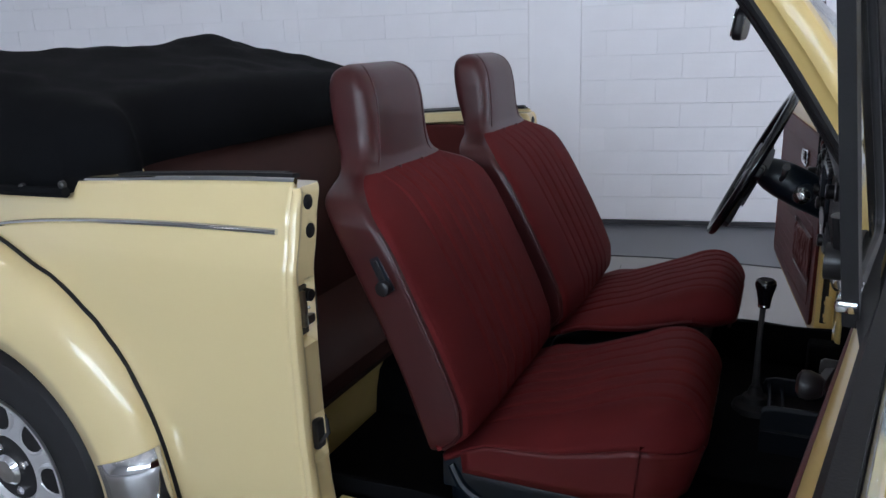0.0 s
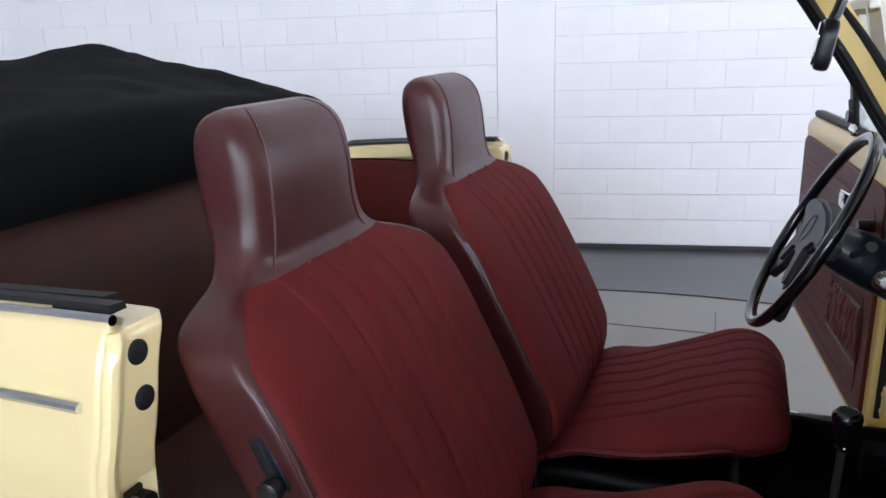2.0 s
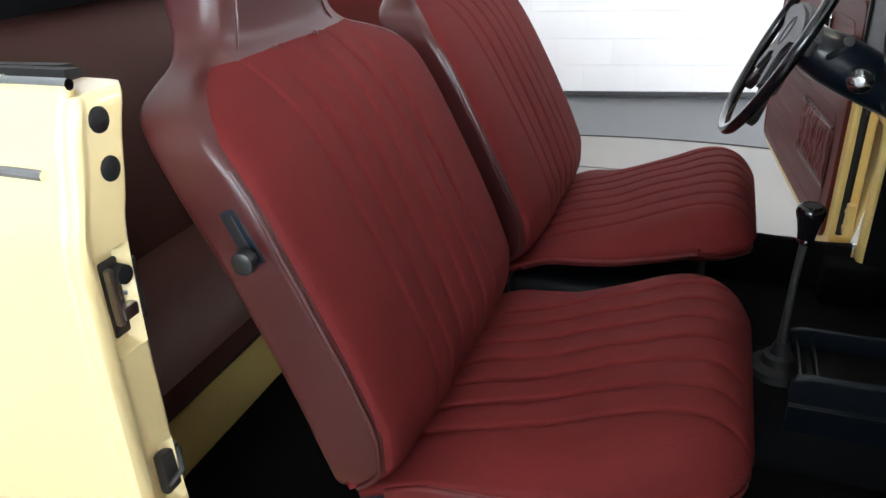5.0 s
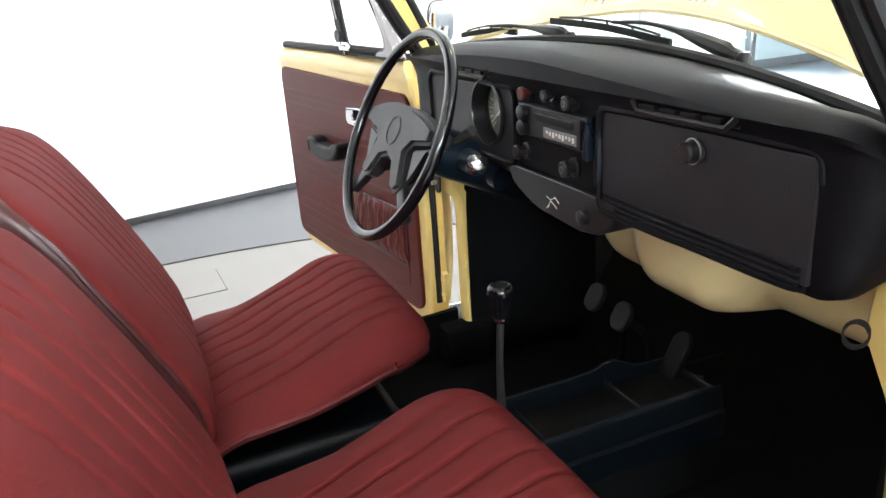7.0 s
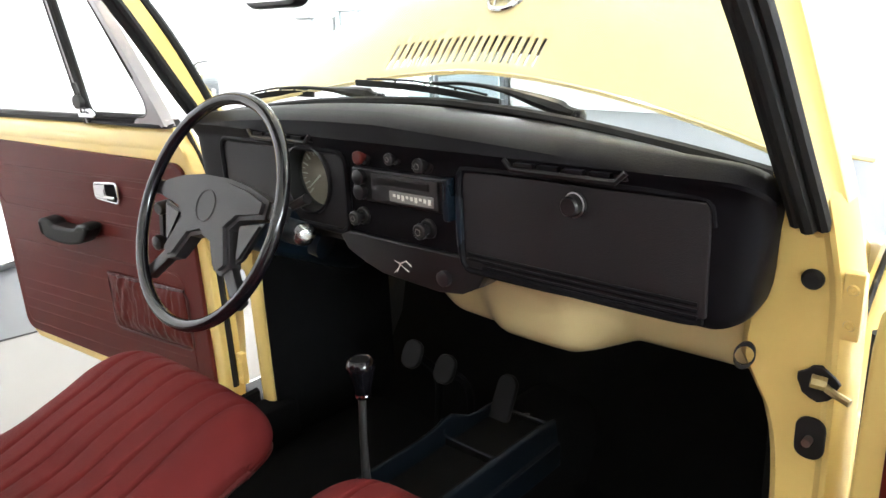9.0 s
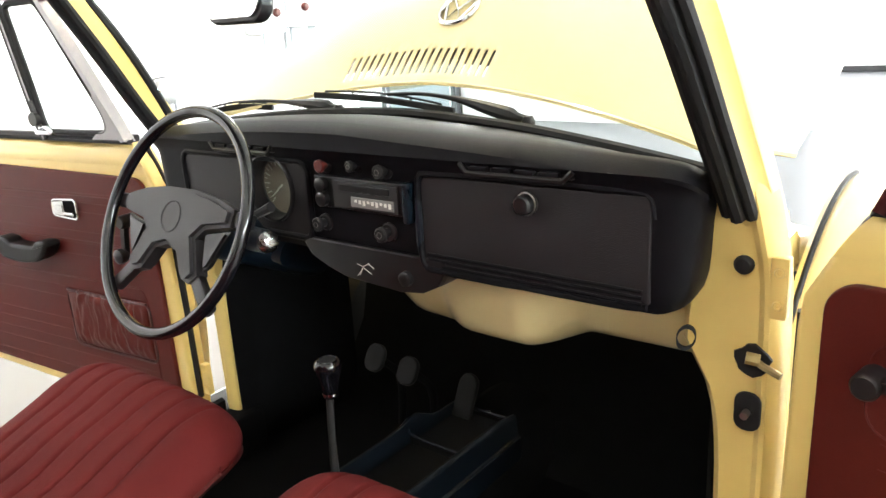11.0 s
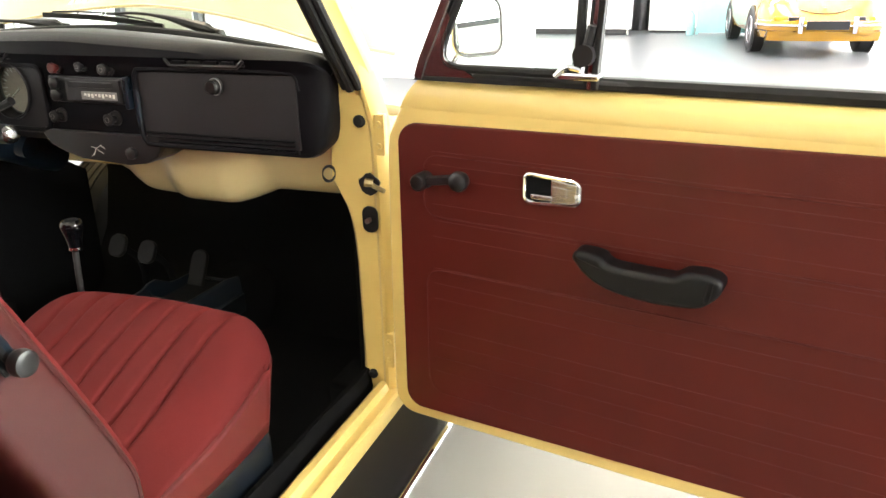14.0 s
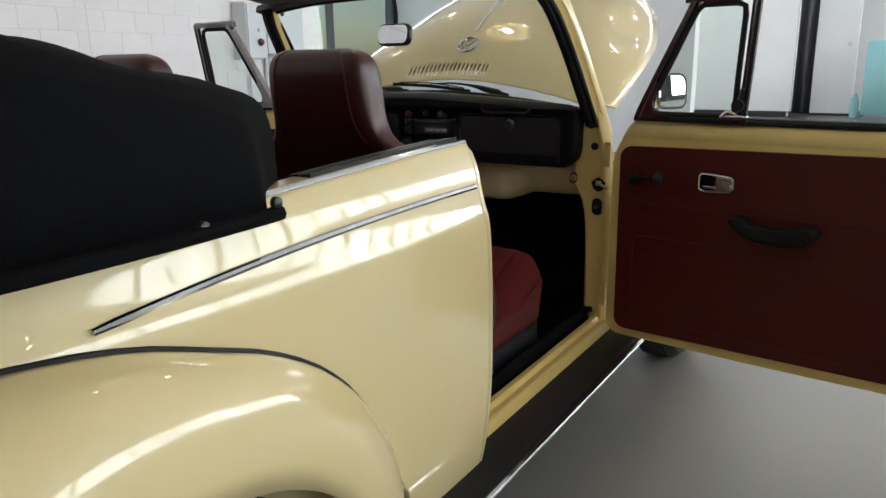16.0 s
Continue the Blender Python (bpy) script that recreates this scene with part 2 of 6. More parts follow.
def lerp(table, x):
    """Look-up in a table of (x, value): a smooth line that never overshoots."""
    if x <= table[0][0]:
        return table[0][1]
    if x >= table[-1][0]:
        return table[-1][1]
    i = next(k for k in range(len(table) - 1) if x <= table[k + 1][0])
    grade = [(b[1] - a[1]) / (b[0] - a[0]) for a, b in zip(table, table[1:])]

    def tangent(k):
        if k == 0 or k == len(table) - 1:
            return grade[0 if k == 0 else -1]
        a, b = grade[k - 1], grade[k]
        return 0.0 if a * b <= 0 else 2 * a * b / (a + b)
    (x0, y0), (x1, y1) = table[i], table[i + 1]
    h = x1 - x0
    t = (x - x0) / h
    return y0 * (1 + 2 * t) * (1 - t) ** 2 + y1 * t * t * (3 - 2 * t) + h * tangent(i) * t * (1 - t) ** 2 - h * tangent(i + 1) * t * t * (1 - t)


def spin(profile, n=40, axis="y", caps=True):
    """A body of revolution: the profile gives (radius, height) pairs."""
    rings = []
    for r, h in profile:
        ring = []
        for k in range(n):
            a = 2 * math.pi * k / n
            c, s = r * math.cos(a), r * math.sin(a)
            ring.append({"x": (h, c, s), "y": (c, h, s), "z": (c, s, h)}[axis])
        rings.append(ring)
    return loft(rings, True, caps)


def outline(points, depth, r=0.0, seg=2):
    """A flat outline in the local x-z plane, made solid along +y, its edges rounded."""
    bm = bmesh.new()
    f = bm.faces.new([bm.verts.new((x, 0, z)) for x, z in points])
    top = bmesh.ops.extrude_face_region(bm, geom=[f])
    bmesh.ops.translate(bm, vec=(0, depth, 0), verts=[v for v in top["geom"] if isinstance(v, bmesh.types.BMVert)])
    bmesh.ops.recalc_face_normals(bm, faces=bm.faces)
    if r:
        caps = [f for f in bm.faces if len(f.verts) == len(points)]
        bmesh.ops.bevel(bm, geom=list({e for f in caps for e in f.edges}), offset=r, segments=seg, affect="EDGES", profile=0.5)
    return bm


def round_outline(x0, z0, x1, z1, r, n=6):
    out = []
    for cx, cz, a0 in ((x1 - r, z1 - r, 0), (x0 + r, z1 - r, 90), (x0 + r, z0 + r, 180), (x1 - r, z0 + r, 270)):
        for k in range(n + 1):
            a = radians(a0 + 90 * k / n)
            out.append((cx + r * math.cos(a), cz + r * math.sin(a)))
    return out


def steps(a, b, n):
    return [a + (b - a) * i / (n - 1) for i in range(n)]


# ---- the soft-top car ----
car = tagged(new("car"), "cream yellow soft-top car, red-brown seats, both doors open", "car")
WHEEL_Z, REAR_X, FRONT_X = 0.315, -1.71, 0.71
FAR_IN = -0.030


# body shell behind the doors: one skin round the tail
def tail_point(s, z):
    """s runs from the right door post (0) round the tail to the left one (1)."""
    a = math.pi * s
    k = abs(math.cos(a)) ** 0.50 * (1 if math.cos(a) > 0 else -1)
    d = math.sin(a) ** 0.8
    low = lerp([(0.25, 0.670), (0.33, 0.694), (0.45, 0.710), (0.56, 0.7155), (0.70, 0.7155), (0.80, 0.7125), (0.85, 0.7080), (0.89, 0.6960), (0.916, 0.6900), (0.924, 0.6885), (0.945, 0.6840), (0.97, 0.676), (1.01, 0.658)], z)
    length = lerp([(0.25, 1.10), (0.45, 1.38), (0.70, 1.40), (0.90, 1.28), (1.01, 1.15)], z)
    return (-0.908 - length * d, -low * k, z)


def tail_top(s):
    return 1.003 - 0.085 * math.sin(math.pi * s) ** 1.3


S_ROWS = [0.5 - 0.5 * math.cos(math.pi * i / 60) for i in range(61)]
Z_ROWS = [0.72 * i / 14 for i in range(14)] + [0.72 + 0.28 * i / 28 for i in range(29)]
rear_body = part("rear_body", sheet(lambda s, v: tail_point(s, 0.27 + v * (tail_top(s) - 0.27)), S_ROWS, Z_ROWS), PAINT, car, "glossy cream yellow body panel", solid=0.012)


def belt_strip(side):
    pts = []
    for i in range(24):
        s = (0.002 + 0.184 * i / 23) if side < 0 else 1 - (0.002 + 0.184 * i / 23)
        z = 0.922 - 0.052 * (i / 23) ** 2.0
        x, y, _ = tail_point(s, z)
        pts.append((x, y + side * 0.003, z))
    return tube(pts, [0.0058] * 23 + [0.0045], 8)


for side in (-1, 1):
    part("belt_moulding", belt_strip(side), CHROME, car, "narrow bright trim strip")


# door posts at the rear of the openings
def rear_post(side):
    rows = []
    step = [(0.30, 0.020), (0.60, 0.020), (0.72, 0.020), (0.80, 0.019), (0.84, 0.013), (0.88, 0.010), (0.93, 0.014), (0.975, 0.012)]
    for z in (0.30, 0.36, 0.42, 0.478, 0.486, 0.53, 0.566, 0.574, 0.64, 0.712, 0.720, 0.73, 0.78, 0.818, 0.826, 0.834, 0.842, 0.86, 0.88, 0.90, 0.92, 0.94, 0.96, 0.975, 0.984, 0.990, 0.993):
        out = -tail_point(0, z)[1]
        x = -0.892 - 0.007 * max(0.0, (z - 0.972) / 0.021) ** 3
        deep = 0.019 if 0.719 < z < 0.827 or 0.485 < z < 0.567 else 0.0045
        b = lerp(step, z)
        rows.append([(p, side * q, z) for p, q in ((-0.958, out - 0.014), (-0.912, out - 0.014), (-0.908, out - 0.001), (x - 0.010, out + 0.0005), (x - 0.003, out - 0.002), (x, out - 0.007), (x, out - b + 0.003),
                     (x - 0.0015, out - b - 0.001), (x - 0.7 * deep, out - b - 0.005), (x - deep, out - b - 0.010), (x - deep, out - 0.058), (x - 0.6 * deep, out - 0.064), (x - 0.004, out - 0.069), (x - 0.010, out - 0.075), (x - 0.022, out - 0.078), (-0.958, out - 0.078))])
    return loft(rows)


for side in (-1, 1):
    post = part("door_post", rear_post(side), PAINT, car, "cream painted door post")
    y = side * 0.650
    for z in (0.966, 0.915):
        part("rubber_stop", move(spin([(0.0001, 0.004), (0.010, 0.0035), (0.0135, 0.001), (0.0140, -0.012)], 22, "x"), Matrix.Translation((-0.8965, y + side * -0.009, z))), RUBBER, post, "black rubber stop")
    lock = part("striker_plate", join(block((-0.914, y - 0.026, 0.727), (-0.908, y + 0.018, 0.819), 0.003), block((-0.912, y + 0.010, 0.735), (-0.899, y + 0.017, 0.812), 0.002)), DARKST, post, "dark worn lock striker plate")
    part("striker_roller", tube([(-0.910, y - 0.006, 0.800), (-0.895, y - 0.006, 0.800)], [0.012, 0.011], 14), RUBBER, lock, "black striker roller")
    part("striker_jaw", join(block((-0.910, y - 0.024, 0.742), (-0.900, y - 0.014, 0.811), 0.003), block((-0.910, y - 0.018, 0.746), (-0.897, y + 0.006, 0.764), 0.004)), STEEL, lock, "worn steel jaw")
    for dz in (0.733, 0.774):
        part("screw", move(spin([(0.001, 0.004), (0.004, 0.0035), (0.006, 0.0)], 10, "x"), Matrix.Translation((-0.908, y + 0.002, dz))), STEEL, lock)
    part("dovetail", join(block((-0.912, y - 0.02, 0.495), (-0.898, y + 0.016, 0.556), 0.005), tube([(-0.899, y - 0.015, 0.51), (-0.888, y, 0.525), (-0.899, y + 0.012, 0.547)], 0.004, 8)), DARKST, post, "dark metal dovetail guide")


# top edge of the quarter panels: bright trim, rubber window slot, hinge of the roof
for side in (-1, 1):
    s_of = lambda i, n: (0.0 + 0.17 * i / (n - 1)) if side < 0 else 1 - 0.17 * i / (n - 1)
    edge = [tail_point(s_of(i, 14), tail_top(s_of(i, 14)))for i in range(14)]
    part("top_edge_trim", tube([(x, y - side * 0.006, z + 0.001) for x, y, z in edge], 0.006, 8), CHROME, car, "bright metal top edge")
    part("quarter_sill", loft([[(x, y - side * 0.010, z - 0.002), (x, y - side * 0.012, z + 0.006), (x, y - side * 0.05, z + 0.006), (x, y - side * 0.075, z - 0.002), (x, y - side * 0.075, z - 0.03), (x, y - side * 0.03, z - 0.03)] for x, y, z in edge[1:]]), PAINT, car)
    for d, h in ((0.026, 0.012), (0.050, 0.010)):
        part("window_slot_rubber", loft([[(x, y - side * (d - 0.011), z + 0.002), (x, y - side * (d - 0.010), z + h), (x, y - side * (d + 0.010), z + h - 0.002), (x, y - side * (d + 0.012), z + 0.002)] for x, y, z in ([(edge[0][0] - (0.012 if d < 0.03 else 0.045), edge[0][1], edge[0][2])] + edge[(1 if d < 0.03 else 2):8])]), RUBBER, car, "black rubber window slot")
    part("roof_hinge", join(block((-1.49, side * 0.56 - 0.014, 0.95), (-1.425, side * 0.56 + 0.014, 0.996), 0.010), move(spin([(0.001, 0.0), (0.014, 0.004), (0.016, 0.02), (0.001, 0.03)], 14, "y"), Matrix.Translation((-1.375, side * 0.56 - 0.012, 0.982))), block((-1.45, side * 0.56 - 0.012, 0.94), (-1.375, side * 0.56 + 0.012, 0.975), 0.006)), PAINT_SHADED, car, "cream hinge block of the folding roof")
    part("side_trim_panel", block((-1.50, side * 0.604 - 0.012, 0.34), (-0.958, side * 0.604 + 0.012, 0.955), 0.008), TRIM, car, "red-brown side trim panel")


# wings
def wing(cx, side, radii, y_in, y_out, a0, a1, lip=0.347):
    def f(u, v):
        a = radians(a0 + (a1 - a0) * u)
        ri = lerp(radii, math.degrees(a))
        c, s = math.cos(v * math.pi / 2), math.sin(v * math.pi / 2)
        yi = y_in(cx + ri * math.cos(a), WHEEL_Z + ri * math.sin(a))
        r = lip + (ri - lip) * (c ** 0.74)
        y = yi + (y_out - yi) * (s ** 0.9)
        return (cx + r * math.cos(a), side * y, WHEEL_Z + r * math.sin(a))
    return f


def body_y(x, z):
    best = min((abs(tail_point(s / 80, z)[0] - x), -tail_point(s / 80, z)[1]) for s in range(41))
    return best[1] - 0.002


REAR_R = [(-20, 0.446), (0, 0.459), (30, 0.491), (53, 0.506), (74, 0.509), (90, 0.531), (104, 0.555), (130, 0.58), (160, 0.56), (185, 0.50)]
FRONT_R = [(-12, 0.52), (20, 0.52), (50, 0.53), (80, 0.55), (100, 0.56), (130, 0.56), (160, 0.60), (185, 0.66)]
for side in (-1, 1):
    f = wing(REAR_X, side, REAR_R, body_y, 0.775, -14, 180)
    us, vs = steps(0, 1, 46), steps(0, 1, 13)
    rw = part("rear_wing", sheet(f, us, vs), PAINT, car, "bulging glossy cream rear wing", solid=0.006)
    part("wing_piping", tube([Vector(f(u, 0.02)) + Vector((0, side * 0.002, 0)) for u in us], 0.0048, 8), RUBBER, rw, "black piping between wing and body")
    part("stone_guard", sheet(lambda u, v: (lambda p: (p[0] + 0.007, p[1] + side * 0.006, p[2]))(f(u * 0.165, 0.10 + v * 0.88)), steps(0, 1, 6), steps(0, 1, 10)), CHROME, rw, "polished metal stone guard", solid=0.002)
    g = wing(FRONT_X, side, FRONT_R, lambda x, z: 0.56 - 0.22 * max(0.0, x - 0.75), 0.775, -10, 186)
    fw = part("front_wing", sheet(g, us, vs), PAINT, car, "bulging glossy cream front wing", solid=0.006)
    part("wing_piping", tube([Vector(g(u, 0.02)) + Vector((0, side * 0.002, 0)) for u in us], 0.0048, 8), RUBBER, fw, "black piping between wing and body")
    lx, ly, lz = FRONT_X + 0.30, side * 0.60, 0.66
    part("headlight", move(join(spin([(0.001, 0.03), (0.05, 0.027), (0.078, 0.012), (0.085, -0.01), (0.08, -0.05)], 24, "x")), Matrix.Translation((lx + 0.09, ly, lz))), LENS, fw, "round glass headlight")
    part("turn_signal", move(join(block((-0.055, -0.03, 0), (0.055, 0.03, 0.035), 0.014, 3)), pose(FRONT_X + 0.06, side * 0.655, 0.815)), AMBER, fw, "amber turn signal in a bright housing")


def road_wheel(x, y, side):
    prof = [(0.19, -0.065), (0.205, -0.082), (0.25, -0.088), (0.292, -0.078), (0.312, -0.05), (0.315, 0.0), (0.312, 0.05), (0.292, 0.078), (0.25, 0.088), (0.205, 0.082), (0.19, 0.065)]
    m = pose(x, y, WHEEL_Z)
    tyre = part("wheel", spin(prof, 56, "y", False), TYRE, car, "black tyre on a silver slotted rim", m=m)
    for a in range(5):
        yy = (a - 2) * 0.024
        part("tread_groove", spin([(0.3165, yy - 0.003), (0.3175, yy), (0.3165, yy + 0.003)], 48), RUBBER, tyre)
    o = side
    part("rim", spin([(0.192, o * 0.07), (0.198, o * 0.084), (0.188, o * 0.082), (0.178, o * 0.060), (0.172, o * 0.050), (0.12, o * 0.055), (0.09, o * 0.062), (0.075, o * 0.045), (0.001, o * 0.045)], 48, "y", False), SILVER, tyre, "silver painted slotted rim")
    # the rim is closed: dark discs imitate the shade inside its slots
    for k in range(8):
        a = 2 * math.pi * k / 8
        hole = move(spin([(0.001, o * 0.003), (0.030, o * 0.003), (0.033, o * 0.0), (0.034, -o * 0.006)], 18), Matrix.Diagonal((1.0, 1.0, 1.3, 1)))
        part("rim_slot", move(hole, Matrix.Translation((0.140 * math.cos(a), o * 0.056, 0.140 * math.sin(a))) @ Matrix.Rotation(-a + math.pi / 2, 4, "Y")), RUBBER, tyre, "dark disc for the shade in a rim slot")
        lip = [(0.036 * math.cos(b), 0.0, 0.047 * math.sin(b)) for b in [2 * math.pi * q / 20 for q in range(20)]]
        part("slot_lip", move(tube(lip, 0.0065, 8, closed=True), Matrix.Translation((0.140 * math.cos(a), o * 0.054, 0.140 * math.sin(a))) @ Matrix.Rotation(-a + math.pi / 2, 4, "Y")), SILVER, tyre)
    for k in range(4):
        a = 2 * math.pi * k / 4 + 0.4
        part("wheel_bolt", move(spin([(0.011, 0), (0.011, o * 0.014), (0.006, o * 0.02), (0.001, o * 0.02)], 6), Matrix.Translation((0.055 * math.cos(a), o * 0.045, 0.055 * math.sin(a)))), CHROME, tyre, "chrome wheel bolt")
    part("hub_cap", spin([(0.04, o * 0.042), (0.038, o * 0.062), (0.028, o * 0.072), (0.001, o * 0.075)], 24), CHROME, tyre, "chrome hub cap")
    return tyre


for side in (-1, 1):
    road_wheel(REAR_X, side * 0.68, side)
    road_wheel(FRONT_X, side * 0.66, side)

# sills, running boards, floor pan
for side in (-1, 1):
    sec = [(0.595, 0.22), (0.595, 0.352), (0.604, 0.360), (0.618, 0.360), (0.624, 0.346), (0.640, 0.343), (0.644, 0.350), (0.650, 0.346), (0.654, 0.330), (0.654, 0.22)]
    part("sill", loft([[(x, side * y, z) for y, z in sec] for x in steps(-0.90, 0.03, 12)]), PAINT_SHADED, car, "cream door sill")
    part("sill_rubber", loft([[(x, side * (0.584 + 0.004 * math.sin(9 * x)), 0.345), (x, side * 0.577, 0.386 + 0.003 * math.sin(23 * x)), (x, side * 0.566, 0.383), (x, side * 0.563, 0.25)] for x in steps(-0.95, 0.02, 30)]), CARPET, car, "black carpet edge")
    board = part("running_board", loft([[(x, side * y, z) for y, z in ((0.62, 0.285), (0.62, 0.315), (0.65, 0.318), (0.74, 0.312), (0.757, 0.302), (0.757, 0.285))] for x in steps(-1.28, 0.20, 6)]), RUBBER, car, "black rubber running board with bright edge")
    part("edge_trim", tube([(x, side * 0.760, 0.300) for x in steps(-1.28, 0.20, 6)], 0.007, 8), CHROME, board, "bright metal edge strip")
    for k in (6, 7):
        yy = side * (0.650 + 0.0125 * k)
        part("rubber_rib", tube([(x, yy, 0.3175 - 0.004 * max(0, k - 4)) for x in (-1.27, 0.19)], 0.0026, 6), RUBBER, board)
part("floor_pan", block((-1.30, -0.60, 0.235), (0.36, 0.60, 0.262), 0.004), CARPET, car, "black carpeted floor")
part("toe_board", loft([[(x, y, z) for x, z in ((0.30, 0.25), (0.36, 0.30), (0.46, 0.44), (0.50, 0.60), (0.50, 0.72), (0.54, 0.72), (0.54, 0.24))] for y in (-0.535, -0.2, 0.2, 0.535)]), CARPET, car, "black carpeted toe board")
part("tunnel", loft([[(x, y, z) for y, z in ((-0.12, 0.25), (-0.105, 0.33), (-0.085, 0.375), (-0.05, 0.395), (0.05, 0.395), (0.085, 0.375), (0.105, 0.33), (0.12, 0.25))] for x in steps(-1.30, 0.42, 8)]), CARPET, car, "black carpeted tunnel")
for side in (-1, 1):
    part("kick_panel", sheet(lambda u, v: ((0.020 if side < 0 else 0.040) + 0.34 * u, side * ((0.562 if side < 0 else 0.534) - 0.03 * u), 0.26 + (0.60 - 0.22 * u) * v), steps(0, 1, 6), steps(0, 1, 6)), CARPET, car, "black carpeted side panel", solid=0.012)
for side in (-1, 1):
    part("sill_carpet", block((-0.04, side * 0.535 - 0.036, 0.25), (0.08, side * 0.535 + 0.036, 0.360), 0.012), CARPET, car, "black carpeted sill end")
part("heel_board", block((-1.13, -0.60, 0.25), (-1.10, 0.60, 0.435), 0.006), PAINT_SHADED, car, "cream panel below the rear bench")
part("rear_floor_mat", block((-1.098, -0.595, 0.25), (-0.75, 0.595, 0.270), 0.006), CARPET, car, "black mat behind the front seats")


# front hinge posts and windscreen frame
def hinge_post(side):
    inner = [(0.30, 0.560), (0.40, 0.562), (0.60, 0.560), (0.68, 0.555), (0.74, 0.540), (0.79, 0.512), (0.84, 0.515), (0.90, 0.530), (0.97, 0.535), (1.02, 0.540)]
    outer = [(0.30, 0.640), (0.60, 0.640), (0.86, 0.636), (0.93, 0.628), (1.02, 0.612)]
    rows = []
    for z in steps(0.30, 1.02, 26):
        a, b = lerp(inner, z), lerp(outer, z)
        x = 0.004 - 0.02 * max(0.0, z - 0.90) / 0.1
        w = b - a
        if side > 0 and z < 0.70:
            n = min(1.0, (0.70 - z) / 0.03)
            b -= 0.038 * n
            rows.append([(px, py, z) for px, py in ((x + 0.05, a), (x + 0.012 + 0.018 * n, a), (x + 0.024 * n, a + 0.008), (x + 0.023 * n, a + 0.016), (x + 0.023 * n, a + 0.024), (x + 0.022 * n, b - 0.016), (x + 0.022 * n, b - 0.010), (x + 0.004 + 0.020 * n, b - 0.005), (x + 0.034, b), (x + 0.05, b))])
            continue
        rows.append([(px, side * py, z) for px, py in ((x + 0.03, a), (x + 0.012, a), (x, a + 0.010), (x - 0.002, a + 0.45 * w), (x, b - 0.030), (x - 0.007, b - 0.022), (x - 0.007, b - 0.016), (x + 0.004, b - 0.008), (x + 0.028, b), (x + 0.03, b))])
    return loft(rows)


for side in (-1, 1):
    hp = part("hinge_post", hinge_post(side), PAINT_SHADED, car, "cream painted door hinge post", m=pose(0, FAR_IN if side > 0 else 0, 0))
    for z, y, r in ((0.900, 0.587, 0.0118), (0.376, 0.588, 0.0100)):
        if side > 0 and z < 0.7:
            continue
        part("rubber_plug", move(spin([(0.001, -0.007), (r * 0.7, -0.006), (r, -0.002), (r, 0.004)], 18, "x"), Matrix.Translation((0.0, side * y, z))), RUBBER, hp, "round black rubber plug")
    part("light_switch", move(join(outline(round_outline(-0.016, -0.026, 0.016, 0.026, 0.014), 0.006, 0.002)), Matrix.Translation((-0.006, side * 0.604, 0.716)) @ Matrix.Rotation(math.pi / 2, 4, "Z")), RUBBER, hp, "black rubber door switch")
    part("switch_pin", tube([(-0.012, side * 0.604, 0.716), (-0.024, side * 0.604, 0.716)], 0.005, 10), STEEL, hp, "worn metal switch pin")
    part("check_strap_grommet", move(join(outline([(0.0215 * math.cos(radians(k * 24)) * (1 + 0.12 * math.sin(k * 2.1)), 0.0205 * math.sin(radians(k * 24)) * (1 + 0.1 * math.cos(k * 1.7))) for k in range(15)], 0.006, 0.002)), Matrix.Translation((-0.006, side * 0.606, 0.785)) @ Matrix.Rotation(math.pi / 2, 4, "Z")), RUBBER, hp, "black rubber grommet")
    part("check_strap", join(tube([(0.0, side * 0.606, 0.787), (-0.016, side * 0.618, 0.784), (-0.022, side * 0.642, 0.778)], 0.0045, 8), tube([(-0.016, side * 0.600, 0.79), (-0.012, side * 0.615, 0.788)], 0.008, 8)), BRASS, hp, "worn metal door check strap")
    for z0 in (0.835, 0.395):
        hinge = part("door_hinge", join(block((-0.004, side * 0.628 - 0.0105, z0 + 0.004), (0.012, side * 0.628 + 0.0105, z0 + 0.080), 0.003)), PAINT_SHADED, hp, "painted door hinge with two screws")
        for dz in (0.022, 0.062):
            part("screw", move(spin([(0.001, -0.0035), (0.003, -0.0030), (0.0035, -0.0045), (0.0050, -0.0045), (0.0062, -0.002), (0.0062, 0.003)], 14, "x"), Matrix.Translation((-0.002, side * 0.628, z0 + dz))), PAINT_SHADED, hp, "screw head")


def pillar(side):
    path = curve([(0.045, 0.598, 0.93), (0.005, 0.590, 1.0), (-0.055, 0.580, 1.09), (-0.125, 0.566, 1.20), (-0.195, 0.548, 1.30), (-0.235, 0.525, 1.355)], 22)
    rows = []
    for i, p in enumerate(path):
        a = path[max(i - 1, 0)]
        b = path[min(i + 1, 21)]
        t = (b - a).normalized()
        out = Vector((0, 1, 0))
        fore = out.cross(t).normalized()
        if fore.x < 0:
            fore = -fore
        out = (out - t * out.dot(t)).normalized()
        rows.append([(q.x, side * q.y, q.z) for q in (p + fore * u + out * w for u, w in ((-0.030, -0.022), (-0.036, -0.006), (-0.034, 0.008), (-0.018, 0.014), (-0.012, 0.022), (0.004, 0.026), (0.018, 0.022), (0.024, 0.008), (0.022, -0.010), (0.008, -0.020)))])
    return path, rows


